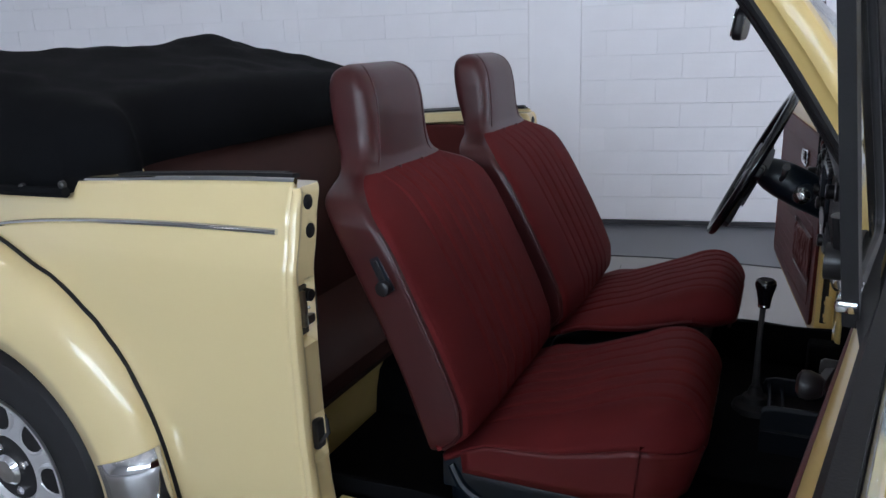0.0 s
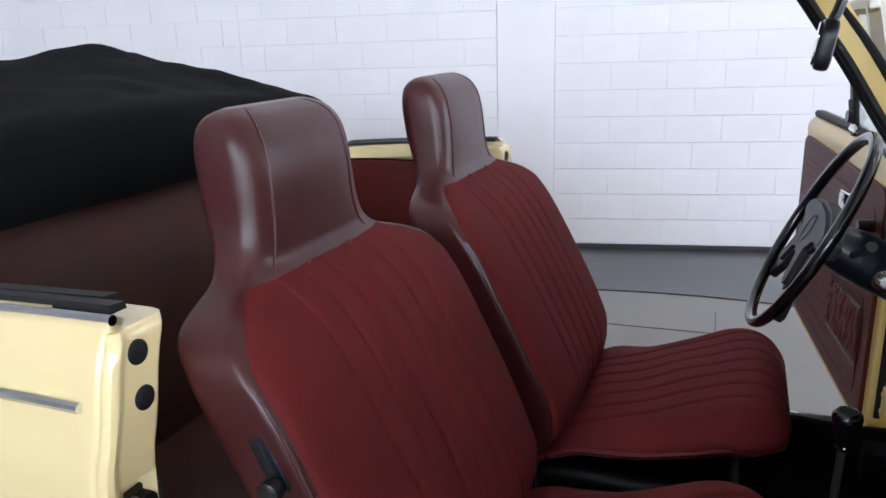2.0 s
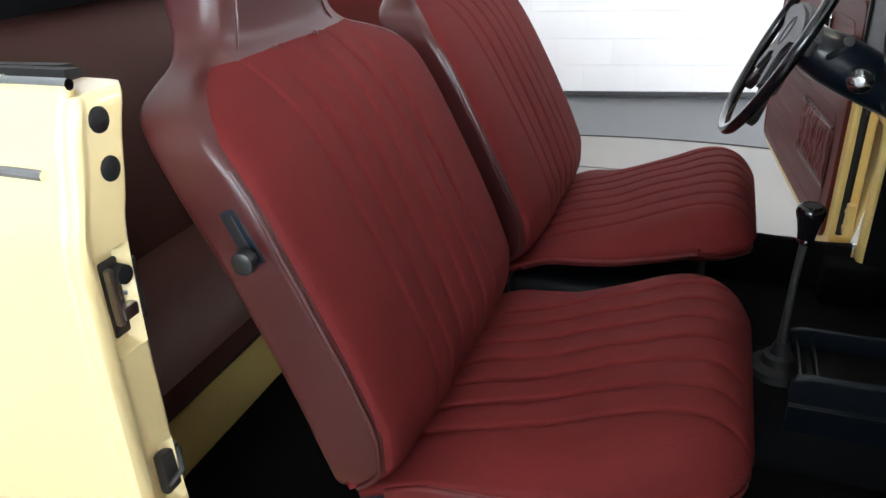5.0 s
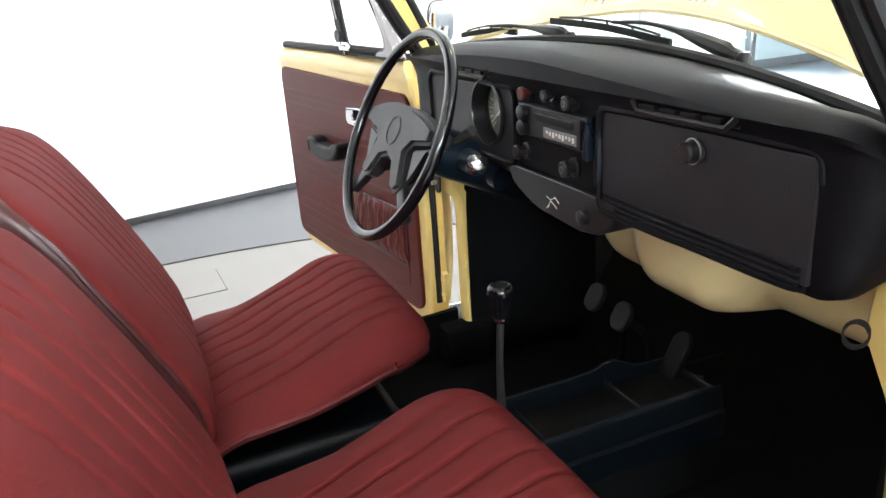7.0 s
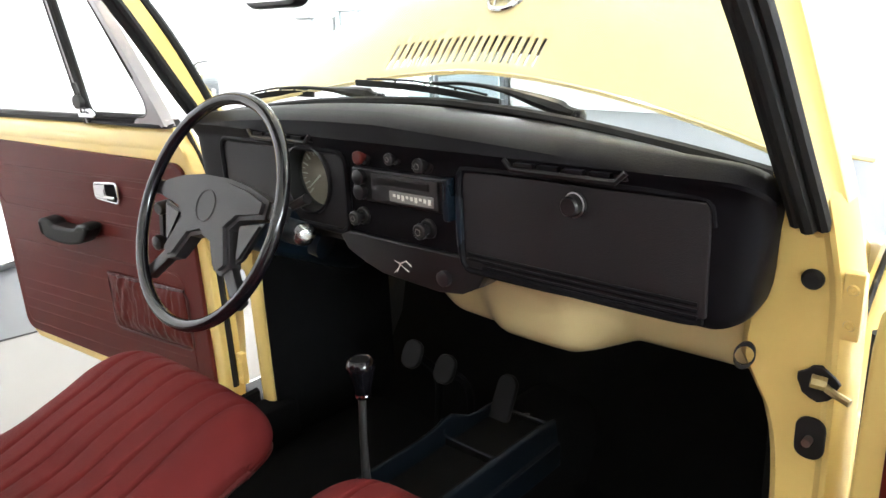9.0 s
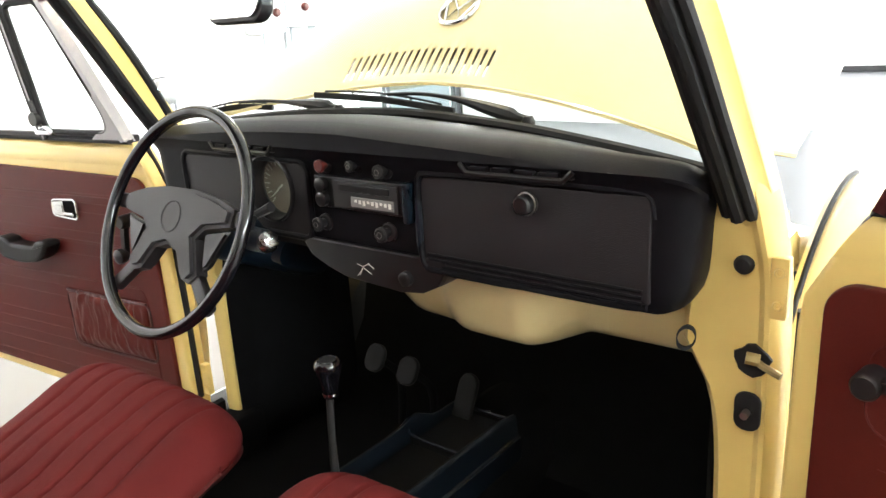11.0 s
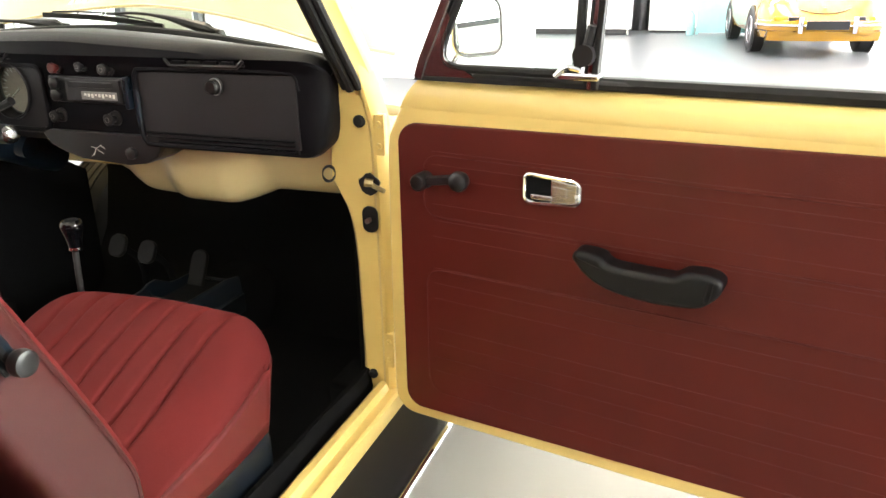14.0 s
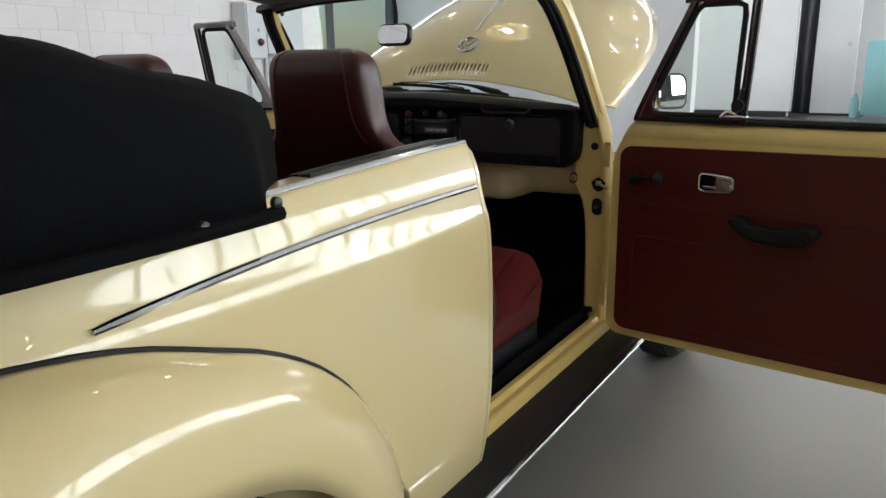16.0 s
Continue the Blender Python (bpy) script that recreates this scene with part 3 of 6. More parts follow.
for side in (-1, 1):
    path, rows = pillar(side)
    pl = part("windscreen_pillar", loft(rows), PAINT_SHADED, car, "cream windscreen pillar", m=pose(0, FAR_IN if side > 0 else 0, 0))
    # rubber weather strip down the rear face of the pillar, in three ribs
    for du, dw, r in ((-0.034, 0.004, 0.008), (-0.039, -0.010, 0.009), (-0.032, -0.023, 0.009)):
        pts = []
        for i, p in enumerate(path[3:]):
            t = (path[min(i + 4, 21)] - path[i + 2]).normalized()
            out = Vector((0, 1, 0))
            fore = out.cross(t).normalized()
            if fore.x < 0:
                fore = -fore
            q = p + fore * du + out * dw
            pts.append((q.x, side * q.y, q.z))
        part("weather_strip", tube(pts, r, 8), RUBBER, pl, "black rubber weather strip")


def screen_point(u, v):
    """The windscreen: u from right (-1) to left (1), v from the foot to the top."""
    foot = Vector((0.085 - 0.092 * abs(u) ** 2.2, u * (0.565 if u < 0 else 0.540), 1.052 - 0.036 * abs(u) ** 2.4 - lerp([(0.0, 0.0), (0.44, 0.011), (0.69, 0.015), (0.88, 0.014), (1.0, 0.010)], -u)))
    top = Vector((-0.205 - 0.006 * abs(u) ** 2, u * (0.530 if u < 0 else 0.504), 1.358 - 0.030 * abs(u) ** 3))
    p = foot.lerp(top, v)
    return p + Vector((0.012, 0, 0.010)) * math.sin(math.pi * v)


screen = part("windscreen", sheet(screen_point, steps(-1, 1, 25), steps(0, 1, 9)), GLASS, car, "clear curved windscreen")
screen.visible_shadow = False
edge = [screen_point(u, 0.0) for u in steps(-1, 1, 25)] + [screen_point(1, v) for v in steps(0.08, 1, 10)] + [screen_point(u, 1.0) for u in steps(0.95, -0.95, 24)] + [screen_point(-1, v) for v in steps(1, 0.08, 10)]
part("screen_rubber", tube(edge, 0.009, 8, closed=True), RUBBER, screen, "black rubber windscreen seal")
part("top_rail", loft([[tuple(screen_point(u, 1.0) + Vector((dx, 0, dz))) for dx, dz in ((0.022, 0.004), (0.016, 0.024), (-0.02, 0.030), (-0.055, 0.024), (-0.062, 0.004), (-0.03, -0.004))] for u in steps(-1.04, 1.04, 21)]), LINER, car, "grey lined windscreen header rail")
for side in (-1, 1):
    vis = part("sun_visor", sheet(lambda u, v: (-0.250 - 0.155 * v, side * (0.07 + 0.40 * u), 1.372 + 0.022 * v - 0.012 * u * u), steps(0, 1, 9), steps(0, 1, 5)), LINER, car, "grey padded sun visor", solid=0.016)
    part("visor_pivot", tube([(-0.245, side * 0.47, 1.372), (-0.235, side * 0.50, 1.352), (-0.232, side * 0.515, 1.336)], 0.008, 8), PLASTIC, vis)
rm = part("rear_view_mirror", move(join(outline(round_outline(-0.062, -0.033, 0.062, 0.033, 0.022), 0.02, 0.006)), pose(-0.256, -0.028, 1.240, -9, 0, 90 + 180 - 3)), PLASTIC, car, "black framed rear view mirror")
part("mirror_glass", move(join(outline(round_outline(-0.056, -0.027, 0.056, 0.027, 0.018), 0.002, 0.0)), pose(-0.256, -0.028, 1.240, -9, 0, 90 + 180 - 3) @ Matrix.Translation((0, -0.003, 0))), MIRROR, rm, "mirror glass")
part("mirror_stem", tube(curve([(-0.246, -0.028, 1.255), (-0.232, -0.024, 1.29), (-0.226, -0.016, 1.33), (-0.224, -0.008, 1.362)], 9), 0.007, 8), PLASTIC, rm)


# scuttle and wipers
def scuttle(u, v):
    p = screen_point(u, 0.0)
    return (p.x + 0.004 + 0.045 * v, p.y * (1 + 0.02 * v), p.z - 0.014 - 0.03 * v)


part("scuttle", sheet(scuttle, steps(-1, 1, 17), steps(0, 1, 4)), PAINT, car, "cream scuttle below the windscreen", solid=0.006)
for arm, blade in ((((0.098, -0.233, 1.044), (0.098, -0.205, 1.051), (0.097, -0.160, 1.062), (0.096, -0.102, 1.075), (0.095, -0.03, 1.083), (0.094, 0.045, 1.082)), ((0.092, -0.098, 1.060), (0.093, 0.06, 1.076), (0.088, 0.222, 1.083))),
                   (((0.094, 0.168, 1.054), (0.093, 0.192, 1.058), (0.091, 0.235, 1.062), (0.088, 0.292, 1.065), (0.080, 0.36, 1.068), (0.070, 0.420, 1.066)), ((0.084, 0.342, 1.058), (0.072, 0.43, 1.059), (0.052, 0.525, 1.048)))):
    path = curve(arm, 21)
    wp = part("wiper", join(tube([Vector(arm[0]) - Vector((0, 0, 0.022)), Vector(arm[0]), Vector(arm[0]) + Vector((0, 0, 0.008))], [0.009, 0.0115, 0.007], 12),
                            tube(path, [lerp([(0, 0.008), (3, 0.008), (4, 0.0125), (8, 0.0105), (12, 0.0052), (14, 0.0036), (20, 0.0030)], i) for i in range(21)], 8)), PLASTIC, car, "black wiper arm")
    bl = curve(blade, 25)
    part("wiper_blade", join(loft([[(p.x - 0.0022, p.y, p.z - 0.0085), (p.x + 0.0022, p.y, p.z - 0.0085), (p.x + 0.003, p.y, p.z), (p.x + 0.0015, p.y, p.z + 0.0025), (p.x - 0.0015, p.y, p.z + 0.0025), (p.x - 0.003, p.y, p.z)] for p in bl])), RUBBER, wp, "black wiper blade")
    part("blade_bow", join(tube([p + Vector((0.001, 0, 0.0022 + 0.0050 * math.sin(math.pi * (i + 2) / 24) ** 0.6)) for i, p in enumerate(bl[2:-2])], 0.0022, 6),
                           *[tube([p + Vector((0.001, 0, 0.001)), p + Vector((0.001, 0, 0.007))], 0.0026, 6) for p in (bl[7], bl[12], bl[17])]), PLASTIC, wp, "black metal bow of the blade")
part("washer_jet", spin([(0.008, 1.036), (0.009, 1.046), (0.004, 1.054), (0.001, 1.056)], 12, "z"), PLASTIC, car).matrix_basis = Matrix.Translation((0.125, -0.05, 0))


# bonnet, open
HOOD_UP = radians(HOOD_DEG)


def hood_point(y, s, lift=0.0):
    """y across, s along the bonnet from its rear edge."""
    k = s / 0.95
    half = 0.60 + 0.14 * k - 0.40 * k ** 1.9
    yy = y * half / 0.60
    e = abs(y) / 0.515
    r = max(0.0, (abs(y) - 0.47) / 0.13)
    w = max(0.0, 1 - 2.2 * k)
    down = (0.045 * e ** 2 + 0.075 * e ** 5) * (1 - w) - 0.03 * e ** 2 * w + 0.104 * r ** 2 * w + 0.42 * k ** 2.0 + 0.02 * k - lift
    back = (-0.115 * min(e, 1.0) ** 1.7 + 0.28 * max(0.0, e - 0.99)) * (1 - k)
    lx, lz = s + back, -down
    c, sn = math.cos(HOOD_UP), math.sin(HOOD_UP)
    return (HOOD_X + lx * c - lz * sn, yy, HOOD_Z + lx * sn + lz * c)


slots = [-0.120 + 0.01632 * i for i in range(20)]
ys = sorted(set([round(v, 5) for v in steps(-0.60, -0.137, 18) + steps(0.207, 0.60, 16)] + [round(q + d, 5) for q in slots for d in (-0.0038, 0.0038)]))
ss = [0.0, 0.008, 0.014, 0.020, 0.075, 0.10, 0.115, 0.14] + steps(0.18, 0.95, 22)
hb = bmesh.new()
grid = [[hb.verts.new(hood_point(y, s)) for y in ys] for s in ss]
for i in range(len(ss) - 1):
    for j in range(len(ys) - 1):
        mid = (ys[j] + ys[j + 1]) / 2
        if 0.021 < (ss[i] + ss[i + 1]) / 2 < 0.074 and any(abs(mid - q) < 0.003 for q in slots):
            continue
        hb.faces.new((grid[i][j], grid[i][j + 1], grid[i + 1][j + 1], grid[i + 1][j]))
hood = part("bonnet", hb, PAINT, car, "raised cream yellow bonnet with air slots", solid=0.004)
rim_pts = [hood_point(y, 0.0) for y in steps(-0.60, 0.60, 30)]
part("rear_flange", tube(rim_pts, 0.004, 6), PAINT, hood)
part("slot_liner", sheet(lambda u, v: hood_point(-0.134 + 0.34 * u, 0.050 + 0.055 * v, -0.014), steps(0, 1, 12), steps(0, 1, 4)), PLASTIC, hood, "dark rain tray behind the slots")
part("centre_rail", tube([hood_point(0.0, s, 0.002) for s in steps(0.24, 0.94, 16)], 0.006, 8), CHROME, hood, "bright centre strip")


badge = []
for k in range(28):
    a = 2 * math.pi * k / 28
    badge.append(hood_point(0.038 * math.cos(a), BADGE_S + 0.038 * math.sin(a), 0.004))
part("round_badge", tube(badge, 0.004, 6, closed=True), CHROME, hood, "round chrome badge")
for pts in (((-0.022, 0.026), (0.0, -0.004), (0.022, 0.026)), ((-0.032, 0.012), (-0.014, -0.030), (0.0, 0.000), (0.014, -0.030), (0.032, 0.012))):
    part("badge_bar", tube([hood_point(x, BADGE_S + z, 0.004) for x, z in pts], 0.0035, 6), CHROME, hood)

# nose: luggage tray, inner wings and front panel
part("luggage_tray", block((0.56, -0.46, 0.42), (1.02, 0.46, 0.46), 0.01), CARPET, car, "dark luggage tray")
for side in (-1, 1):
    part("inner_wing", sheet(lambda u, v: (0.56 + 0.48 * u, side * (0.555 - 0.20 * u ** 2.0), 0.36 + v * (0.42 - 0.10 * u)), steps(0, 1, 12), steps(0, 1, 6)), PAINT, car, "cream inner wing", solid=0.01)
part("front_panel", sheet(lambda u, v: (1.22 - 0.22 * u * u - 0.10 * v * v, 0.42 * u, 0.28 + 0.46 * v), steps(-1, 1, 14), steps(0, 1, 6)), PAINT, car, "cream front panel", solid=0.01)
part("bumper", tube(curve([(1.00, -0.66, 0.42), (1.22, -0.58, 0.43), (1.30, -0.30, 0.44), (1.32, 0.0, 0.44), (1.30, 0.30, 0.44), (1.22, 0.58, 0.43), (1.00, 0.66, 0.42)], 30), 0.036, 10), CHROME, car, "chrome front bumper")
for side in (-1, 1):
    part("bumper_bracket", tube([(1.18, side * 0.34, 0.42), (1.28, side * 0.34, 0.435)], 0.02, 8), STEEL, car)


# dashboard
def dash_row(y):
    e = abs(y) / 0.556
    top = 1.058 - 0.034 * e ** 2.2 - (0.030 * e * max(0.0, 1 - e) if y < 0 else 0.0)
    back = 0.075 - 0.125 * e ** 2.2
    low = 0.832 + 0.012 * max(0.0, e - 0.9) / 0.1
    face, lip = -0.060, -0.080
    ring = [(0.06, low + 0.02), (face + 0.030, low), (face + 0.012, low + 0.004), (face + 0.002, low + 0.022), (face, low + 0.06), (face, 0.94), (face - 0.002, 0.985), (lip + 0.008, 1.002), (lip, 1.014),
            (lip + 0.002, top - 0.018), (lip + 0.022, top - 0.002), (max(back - 0.06, lip + 0.04), top), (max(back, lip + 0.06), top - 0.010), (0.09, top - 0.06)]
    k = max(0.0, (e - 0.90) / 0.10)
    s = 0.62 + 0.38 * max(0.0, 1 - k ** 3.0) ** 0.5
    return [(0.03 + (x - 0.03) * s, y * (1 - 0.022 * k * max(0.0, (0.95 - z) / 0.12)), 0.945 + (z - 0.945) * s) for x, z in ring]


dash = part("dashboard", loft([dash_row(y) for y in steps(-0.556, -0.47, 14) + steps(-0.45, 0.45, 30) + steps(0.47, 0.556, 14)]), DASH, car, "black padded dashboard")


def face_block(y0, z0, y1, z1, d, r=0.004, x=-0.060, back=0.02):
    return block((x - d, min(y0, y1), z0), (x + back, max(y0, y1), z1), r)


def face_ring(pts, x, r, sides=6):
    return tube([(x, y, z) for y, z in pts], r, sides, closed=True)


part("glovebox_lid", face_block(-0.498, 0.852, -0.148, 0.986, 0.004, 0.003), FASCIA, dash, "black grained glovebox lid")
part("lid_frame", tube(curve([(-0.062, -0.502, 0.960), (-0.062, -0.496, 0.984), (-0.064, -0.470, 0.991), (-0.064, -0.32, 0.992), (-0.064, -0.172, 0.990), (-0.065, -0.150, 0.984), (-0.066, -0.1455, 0.960), (-0.066, -0.1455, 0.90), (-0.066, -0.1465, 0.868), (-0.066, -0.154, 0.850), (-0.066, -0.175, 0.846), (-0.066, -0.32, 0.846), (-0.065, -0.46, 0.846), (-0.063, -0.495, 0.849)], 60), [0.003] * 10 + [0.0055] * 40 + [0.0045] * 10, 8), DASH, dash, "moulded frame of the glovebox")
part("lid_grip", tube([(-0.0665, -0.1450, z) for z in steps(0.862, 0.972, 5)], [0.003, 0.006, 0.0062, 0.006, 0.003], 8), BLUEPL, dash, "blue-black edge of the glovebox lid")
for k in range(3):
    part("lid_rib", tube([(-0.0655, y, 0.853 + 0.008 * k) for y in steps(-0.49, -0.158, 5)], 0.0026, 6), DASH, dash)
part("glovebox_knob", move(spin([(0.0155, 0.0), (0.0160, -0.003), (0.0140, -0.005), (0.0125, -0.005), (0.0120, -0.012), (0.0130, -0.016), (0.0105, -0.019), (0.001, -0.019)], 24, "x"), Matrix.Translation((-0.064, -0.331, 0.963))), PLASTIC, dash, "black push knob with chrome ring")
part("knob_ring", move(tube([(0, 0.0135 * math.cos(2 * math.pi * k / 24), 0.0150 * math.sin(2 * math.pi * k / 24)) for k in range(24)], 0.0012, 8, closed=True), Matrix.Translation((-0.0690, -0.331, 0.963))), STEEL, dash, "chrome ring")
# air vents under the padding
for y0, y1, z in ((-0.405, -0.235, 1.004), (0.155, 0.325, 1.006)):
    part("air_vent", join(face_block(y0, z - 0.004, y1, z + 0.010, 0.016, 0.004), tube([(-0.080, y0, z + 0.008), (-0.082, y0 + 0.012, z - 0.004), (-0.082, y1 - 0.012, z - 0.004), (-0.080, y1, z + 0.008)], 0.004, 6)), PLASTIC, dash, "slim black air vent")
    for k in range(4):
        a = y0 + 0.014 + (y1 - y0 - 0.028) * k / 4
        part("vent_slot", block((-0.084, a + 0.004, z + 0.000), (-0.074, a + (y1 - y0 - 0.028) / 4 - 0.004, z + 0.006), 0.001), DASH, dash)
# instrument pod, left of the radio
panel = part("instrument_panel", face_block(0.095, 0.862, 0.440, 0.986, 0.003, 0.003), FASCIA, dash, "dark brushed instrument panel")


def bore(ob, y, z, r, x0, x1):
    """Cut a round hole along x through a part."""
    cutter = new("bore", bpy.data.meshes.new("bore"))
    bm = tube([(x0, y, z), (x1, y, z)], r, 40)
    bm.to_mesh(cutter.data)
    mod = ob.modifiers.new("bore", "BOOLEAN")
    mod.object, mod.operation, mod.solver = cutter, "DIFFERENCE", "EXACT"
    bpy.context.view_layer.update()
    cut_mesh = bpy.data.meshes.new_from_object(ob.evaluated_get(bpy.context.evaluated_depsgraph_get()))
    ob.modifiers.remove(mod)
    ob.data = cut_mesh
    bpy.data.objects.remove(cutter)


bore(dash, 0.190, 0.938, 0.0545, -0.15, -0.028)
bore(panel, 0.190, 0.938, 0.0545, -0.15, 0.10)
part("panel_frame", face_ring(round_outline(0.092, 0.858, 0.444, 0.990, 0.022), -0.063, 0.006, 8), DASH, dash)
DIAL_Y, DIAL_Z = 0.190, 0.938
part("speedometer", move(spin([(0.053, 0.030), (0.054, -0.003), (0.0565, -0.0075), (0.060, -0.006), (0.0605, 0.002)], 40, "x", False), Matrix.Translation((-0.062, DIAL_Y, DIAL_Z))), PLASTIC, dash, "deep round speedometer well")
part("dial", move(spin([(0.001, 0.0), (0.053, 0.0), (0.053, 0.004)], 40, "x"), Matrix.Translation((-0.036, DIAL_Y, DIAL_Z))), DIAL, dash, "grey-brown dial face with pale marks")
part("dial_ring", move(tube([(0, 0.0525 * math.cos(2 * math.pi * k / 36), 0.0525 * math.sin(2 * math.pi * k / 36)) for k in range(36)], 0.0016, 6, closed=True), Matrix.Translation((-0.038, DIAL_Y, DIAL_Z))), DARKST, dash)
for k in range(25):
    a = radians(225 - 11.25 * k)
    c, s = math.cos(a), math.sin(a)
    r0 = 0.036 if k % 2 == 0 else 0.042
    part("dial_mark", tube([(-0.0368, DIAL_Y - r0 * c, DIAL_Z + r0 * s), (-0.0368, DIAL_Y - 0.048 * c, DIAL_Z + 0.048 * s)], 0.0011 if k % 2 == 0 else 0.0007, 5), MARK, dash)
part("needle", tube([(-0.039, DIAL_Y, DIAL_Z), (-0.039, DIAL_Y + 0.031, DIAL_Z - 0.024)], [0.0020, 0.0008], 6), MARK, dash)
part("dial_glass", move(spin([(0.001, 0.0), (0.052, 0.0)], 36, "x"), Matrix.Translation((-0.046, DIAL_Y, DIAL_Z))), GLASS, dash)
# radio
radio = part("radio", face_block(-0.124, 0.921, 0.068, 0.972, 0.012, 0.003), PLASTIC, dash, "black cassette radio with pale tuning scale")
part("radio_fascia", face_block(-0.114, 0.925, 0.022, 0.968, 0.016, 0.002), GREYPL, dash)
part("cassette_slot", face_block(-0.098, 0.952, 0.008, 0.963, 0.018, 0.001), PLASTIC, dash)
part("tuning_scale", face_block(-0.106, 0.929, -0.018, 0.945, 0.0178, 0.001), GREYPRINT, dash, "grey tuning scale")
for k in range(9):
    part("scale_mark", face_block(-0.102 + 0.0088 * k, 0.933 + 0.002 * (k % 3), -0.102 + 0.0088 * k + 0.005, 0.941, 0.0184, 0.0), MARK, dash)
part("radio_handle", face_block(-0.138, 0.914, -0.126, 0.976, 0.022, 0.004), BLUEPL, dash, "blue-black grip bar")
for z in (0.958, 0.935):
    part("radio_knob", move(spin([(0.012, 0.0), (0.012, -0.009), (0.009, -0.011), (0.001, -0.011)], 18, "x"), Matrix.Translation((-0.072, 0.047, z))), PLASTIC, dash, "black radio knob")


def switch_knob(y, z, r, mat, label, pull=0.026):
    part("switch_bezel", move(spin([(r * 1.25, 0.004), (r * 1.25, -0.003), (r * 1.05, -0.005), (r * 0.6, -0.005)], 20, "x"), Matrix.Translation((-0.061, y, z))), PLASTIC, dash)
    part("switch_knob", move(spin([(r * 0.62, 0.0), (r * 0.62, -pull * 0.6), (r, -pull * 0.65), (r * 1.02, -pull * 0.9), (r * 0.8, -pull), (0.001, -pull)], 20, "x"), Matrix.Translation((-0.063, y, z))), mat, dash, label)


def switch_symbol(y, z, pull, r):
    """A small pale ring printed on the end of a knob."""
    part("switch_symbol", tube([(-0.0635 - pull, y + r * math.cos(q), z + r * math.sin(q)) for q in [2 * math.pi * k / 8 for k in range(8)]], 0.0005, 5, closed=True), GREYPRINT, dash, "grey printed symbol")


switch_symbol(-0.083, 0.988, 0.020, 0.0045)
switch_symbol(-0.022, 0.992, 0.018, 0.0035)
switch_symbol(0.060, 0.892, 0.022, 0.0045)
switch_symbol(-0.080, 0.892, 0.022, 0.0050)
switch_knob(0.046, 0.988, 0.0105, RED, "red hazard switch", 0.018)
switch_knob(-0.022, 0.992, 0.0090, PLASTIC, "dark pull switch", 0.018)
switch_knob(-0.083, 0.988, 0.0110, PLASTIC, "dark pull switch", 0.020)
switch_knob(0.060, 0.892, 0.0115, PLASTIC, "black pull switch", 0.022)
switch_knob(-0.080, 0.892, 0.0120, PLASTIC, "black pull switch", 0.022)
# lower switch panel
low = [(0.115, 0.852), (0.10, 0.832), (0.06, 0.816), (0.02, 0.805), (-0.10, 0.799), (-0.145, 0.805), (-0.175, 0.820), (-0.19, 0.845), (-0.19, 0.862), (0.115, 0.862)]
part("lower_panel", loft([[(-0.056, y, z) for y, z in low], [(-0.066, y * 0.99, z) for y, z in low], [(-0.066, y * 0.985, z) for y, z in low], [(0.03, y, z) for y, z in low]][0:2] + [[(-0.068, -0.035 + (y + 0.035) * 0.95, 0.835 + (z - 0.835) * 0.92) for y, z in low]]), PLASTIC, dash, "black lower switch panel")
part("lower_panel_body", loft([[(0.03, y, z) for y, z in low], [(-0.056, y, z) for y, z in low]]), PLASTIC, dash)
for a, b in (((-0.010, 0.832), (-0.022, 0.829)), ((-0.022, 0.829), (-0.036, 0.836)), ((-0.022, 0.829), (-0.014, 0.814)), ((-0.024, 0.827), (-0.040, 0.819)), ((-0.018, 0.821), (-0.008, 0.812)), ((-0.034, 0.836), (-0.046, 0.829))):
    part("white_sign_stroke", tube([(-0.0685, *a), (-0.0685, *b)], 0.0007, 5), MARK, dash, "white drawn strokes")
part("panel_button", move(spin([(0.012, 0.0), (0.012, -0.008), (0.009, -0.010), (0.001, -0.010)], 18, "x"), Matrix.Translation((-0.068, -0.115, 0.825))), PLASTIC, dash)


# painted tank panel below the dash
def tank(u, v):
    y = -0.575 + 1.15 * u
    zb = lerp([(-0.58, 0.728), (-0.40, 0.726), (-0.345, 0.725), (-0.315, 0.715), (-0.285, 0.705), (-0.255, 0.699), (-0.22, 0.698), (-0.10, 0.700), (-0.045, 0.704), (-0.005, 0.712), (0.03, 0.730), (0.065, 0.748), (0.10, 0.762), (0.20, 0.772), (0.58, 0.778)], y)
    bulge = lerp([(-0.58, 0.0), (-0.345, 0.0), (-0.325, 0.006), (-0.268, 0.040), (-0.250, 0.045), (-0.150, 0.045), (-0.132, 0.041), (-0.095, 0.022), (-0.075, 0.021), (-0.03, 0.024), (0.0, 0.014), (0.04, 0.002), (0.58, 0.0)], y)
    a = v * math.pi * 0.62
    return (0.030 + 0.10 * (1 - math.cos(a)) * 0.75 - bulge * math.sin(a) ** 0.6, y, 0.850 - (0.850 - zb) * min(1.0, math.sin(min(a, math.pi / 2)) ** 1.2) + 0.03 * max(0.0, a - math.pi / 2))


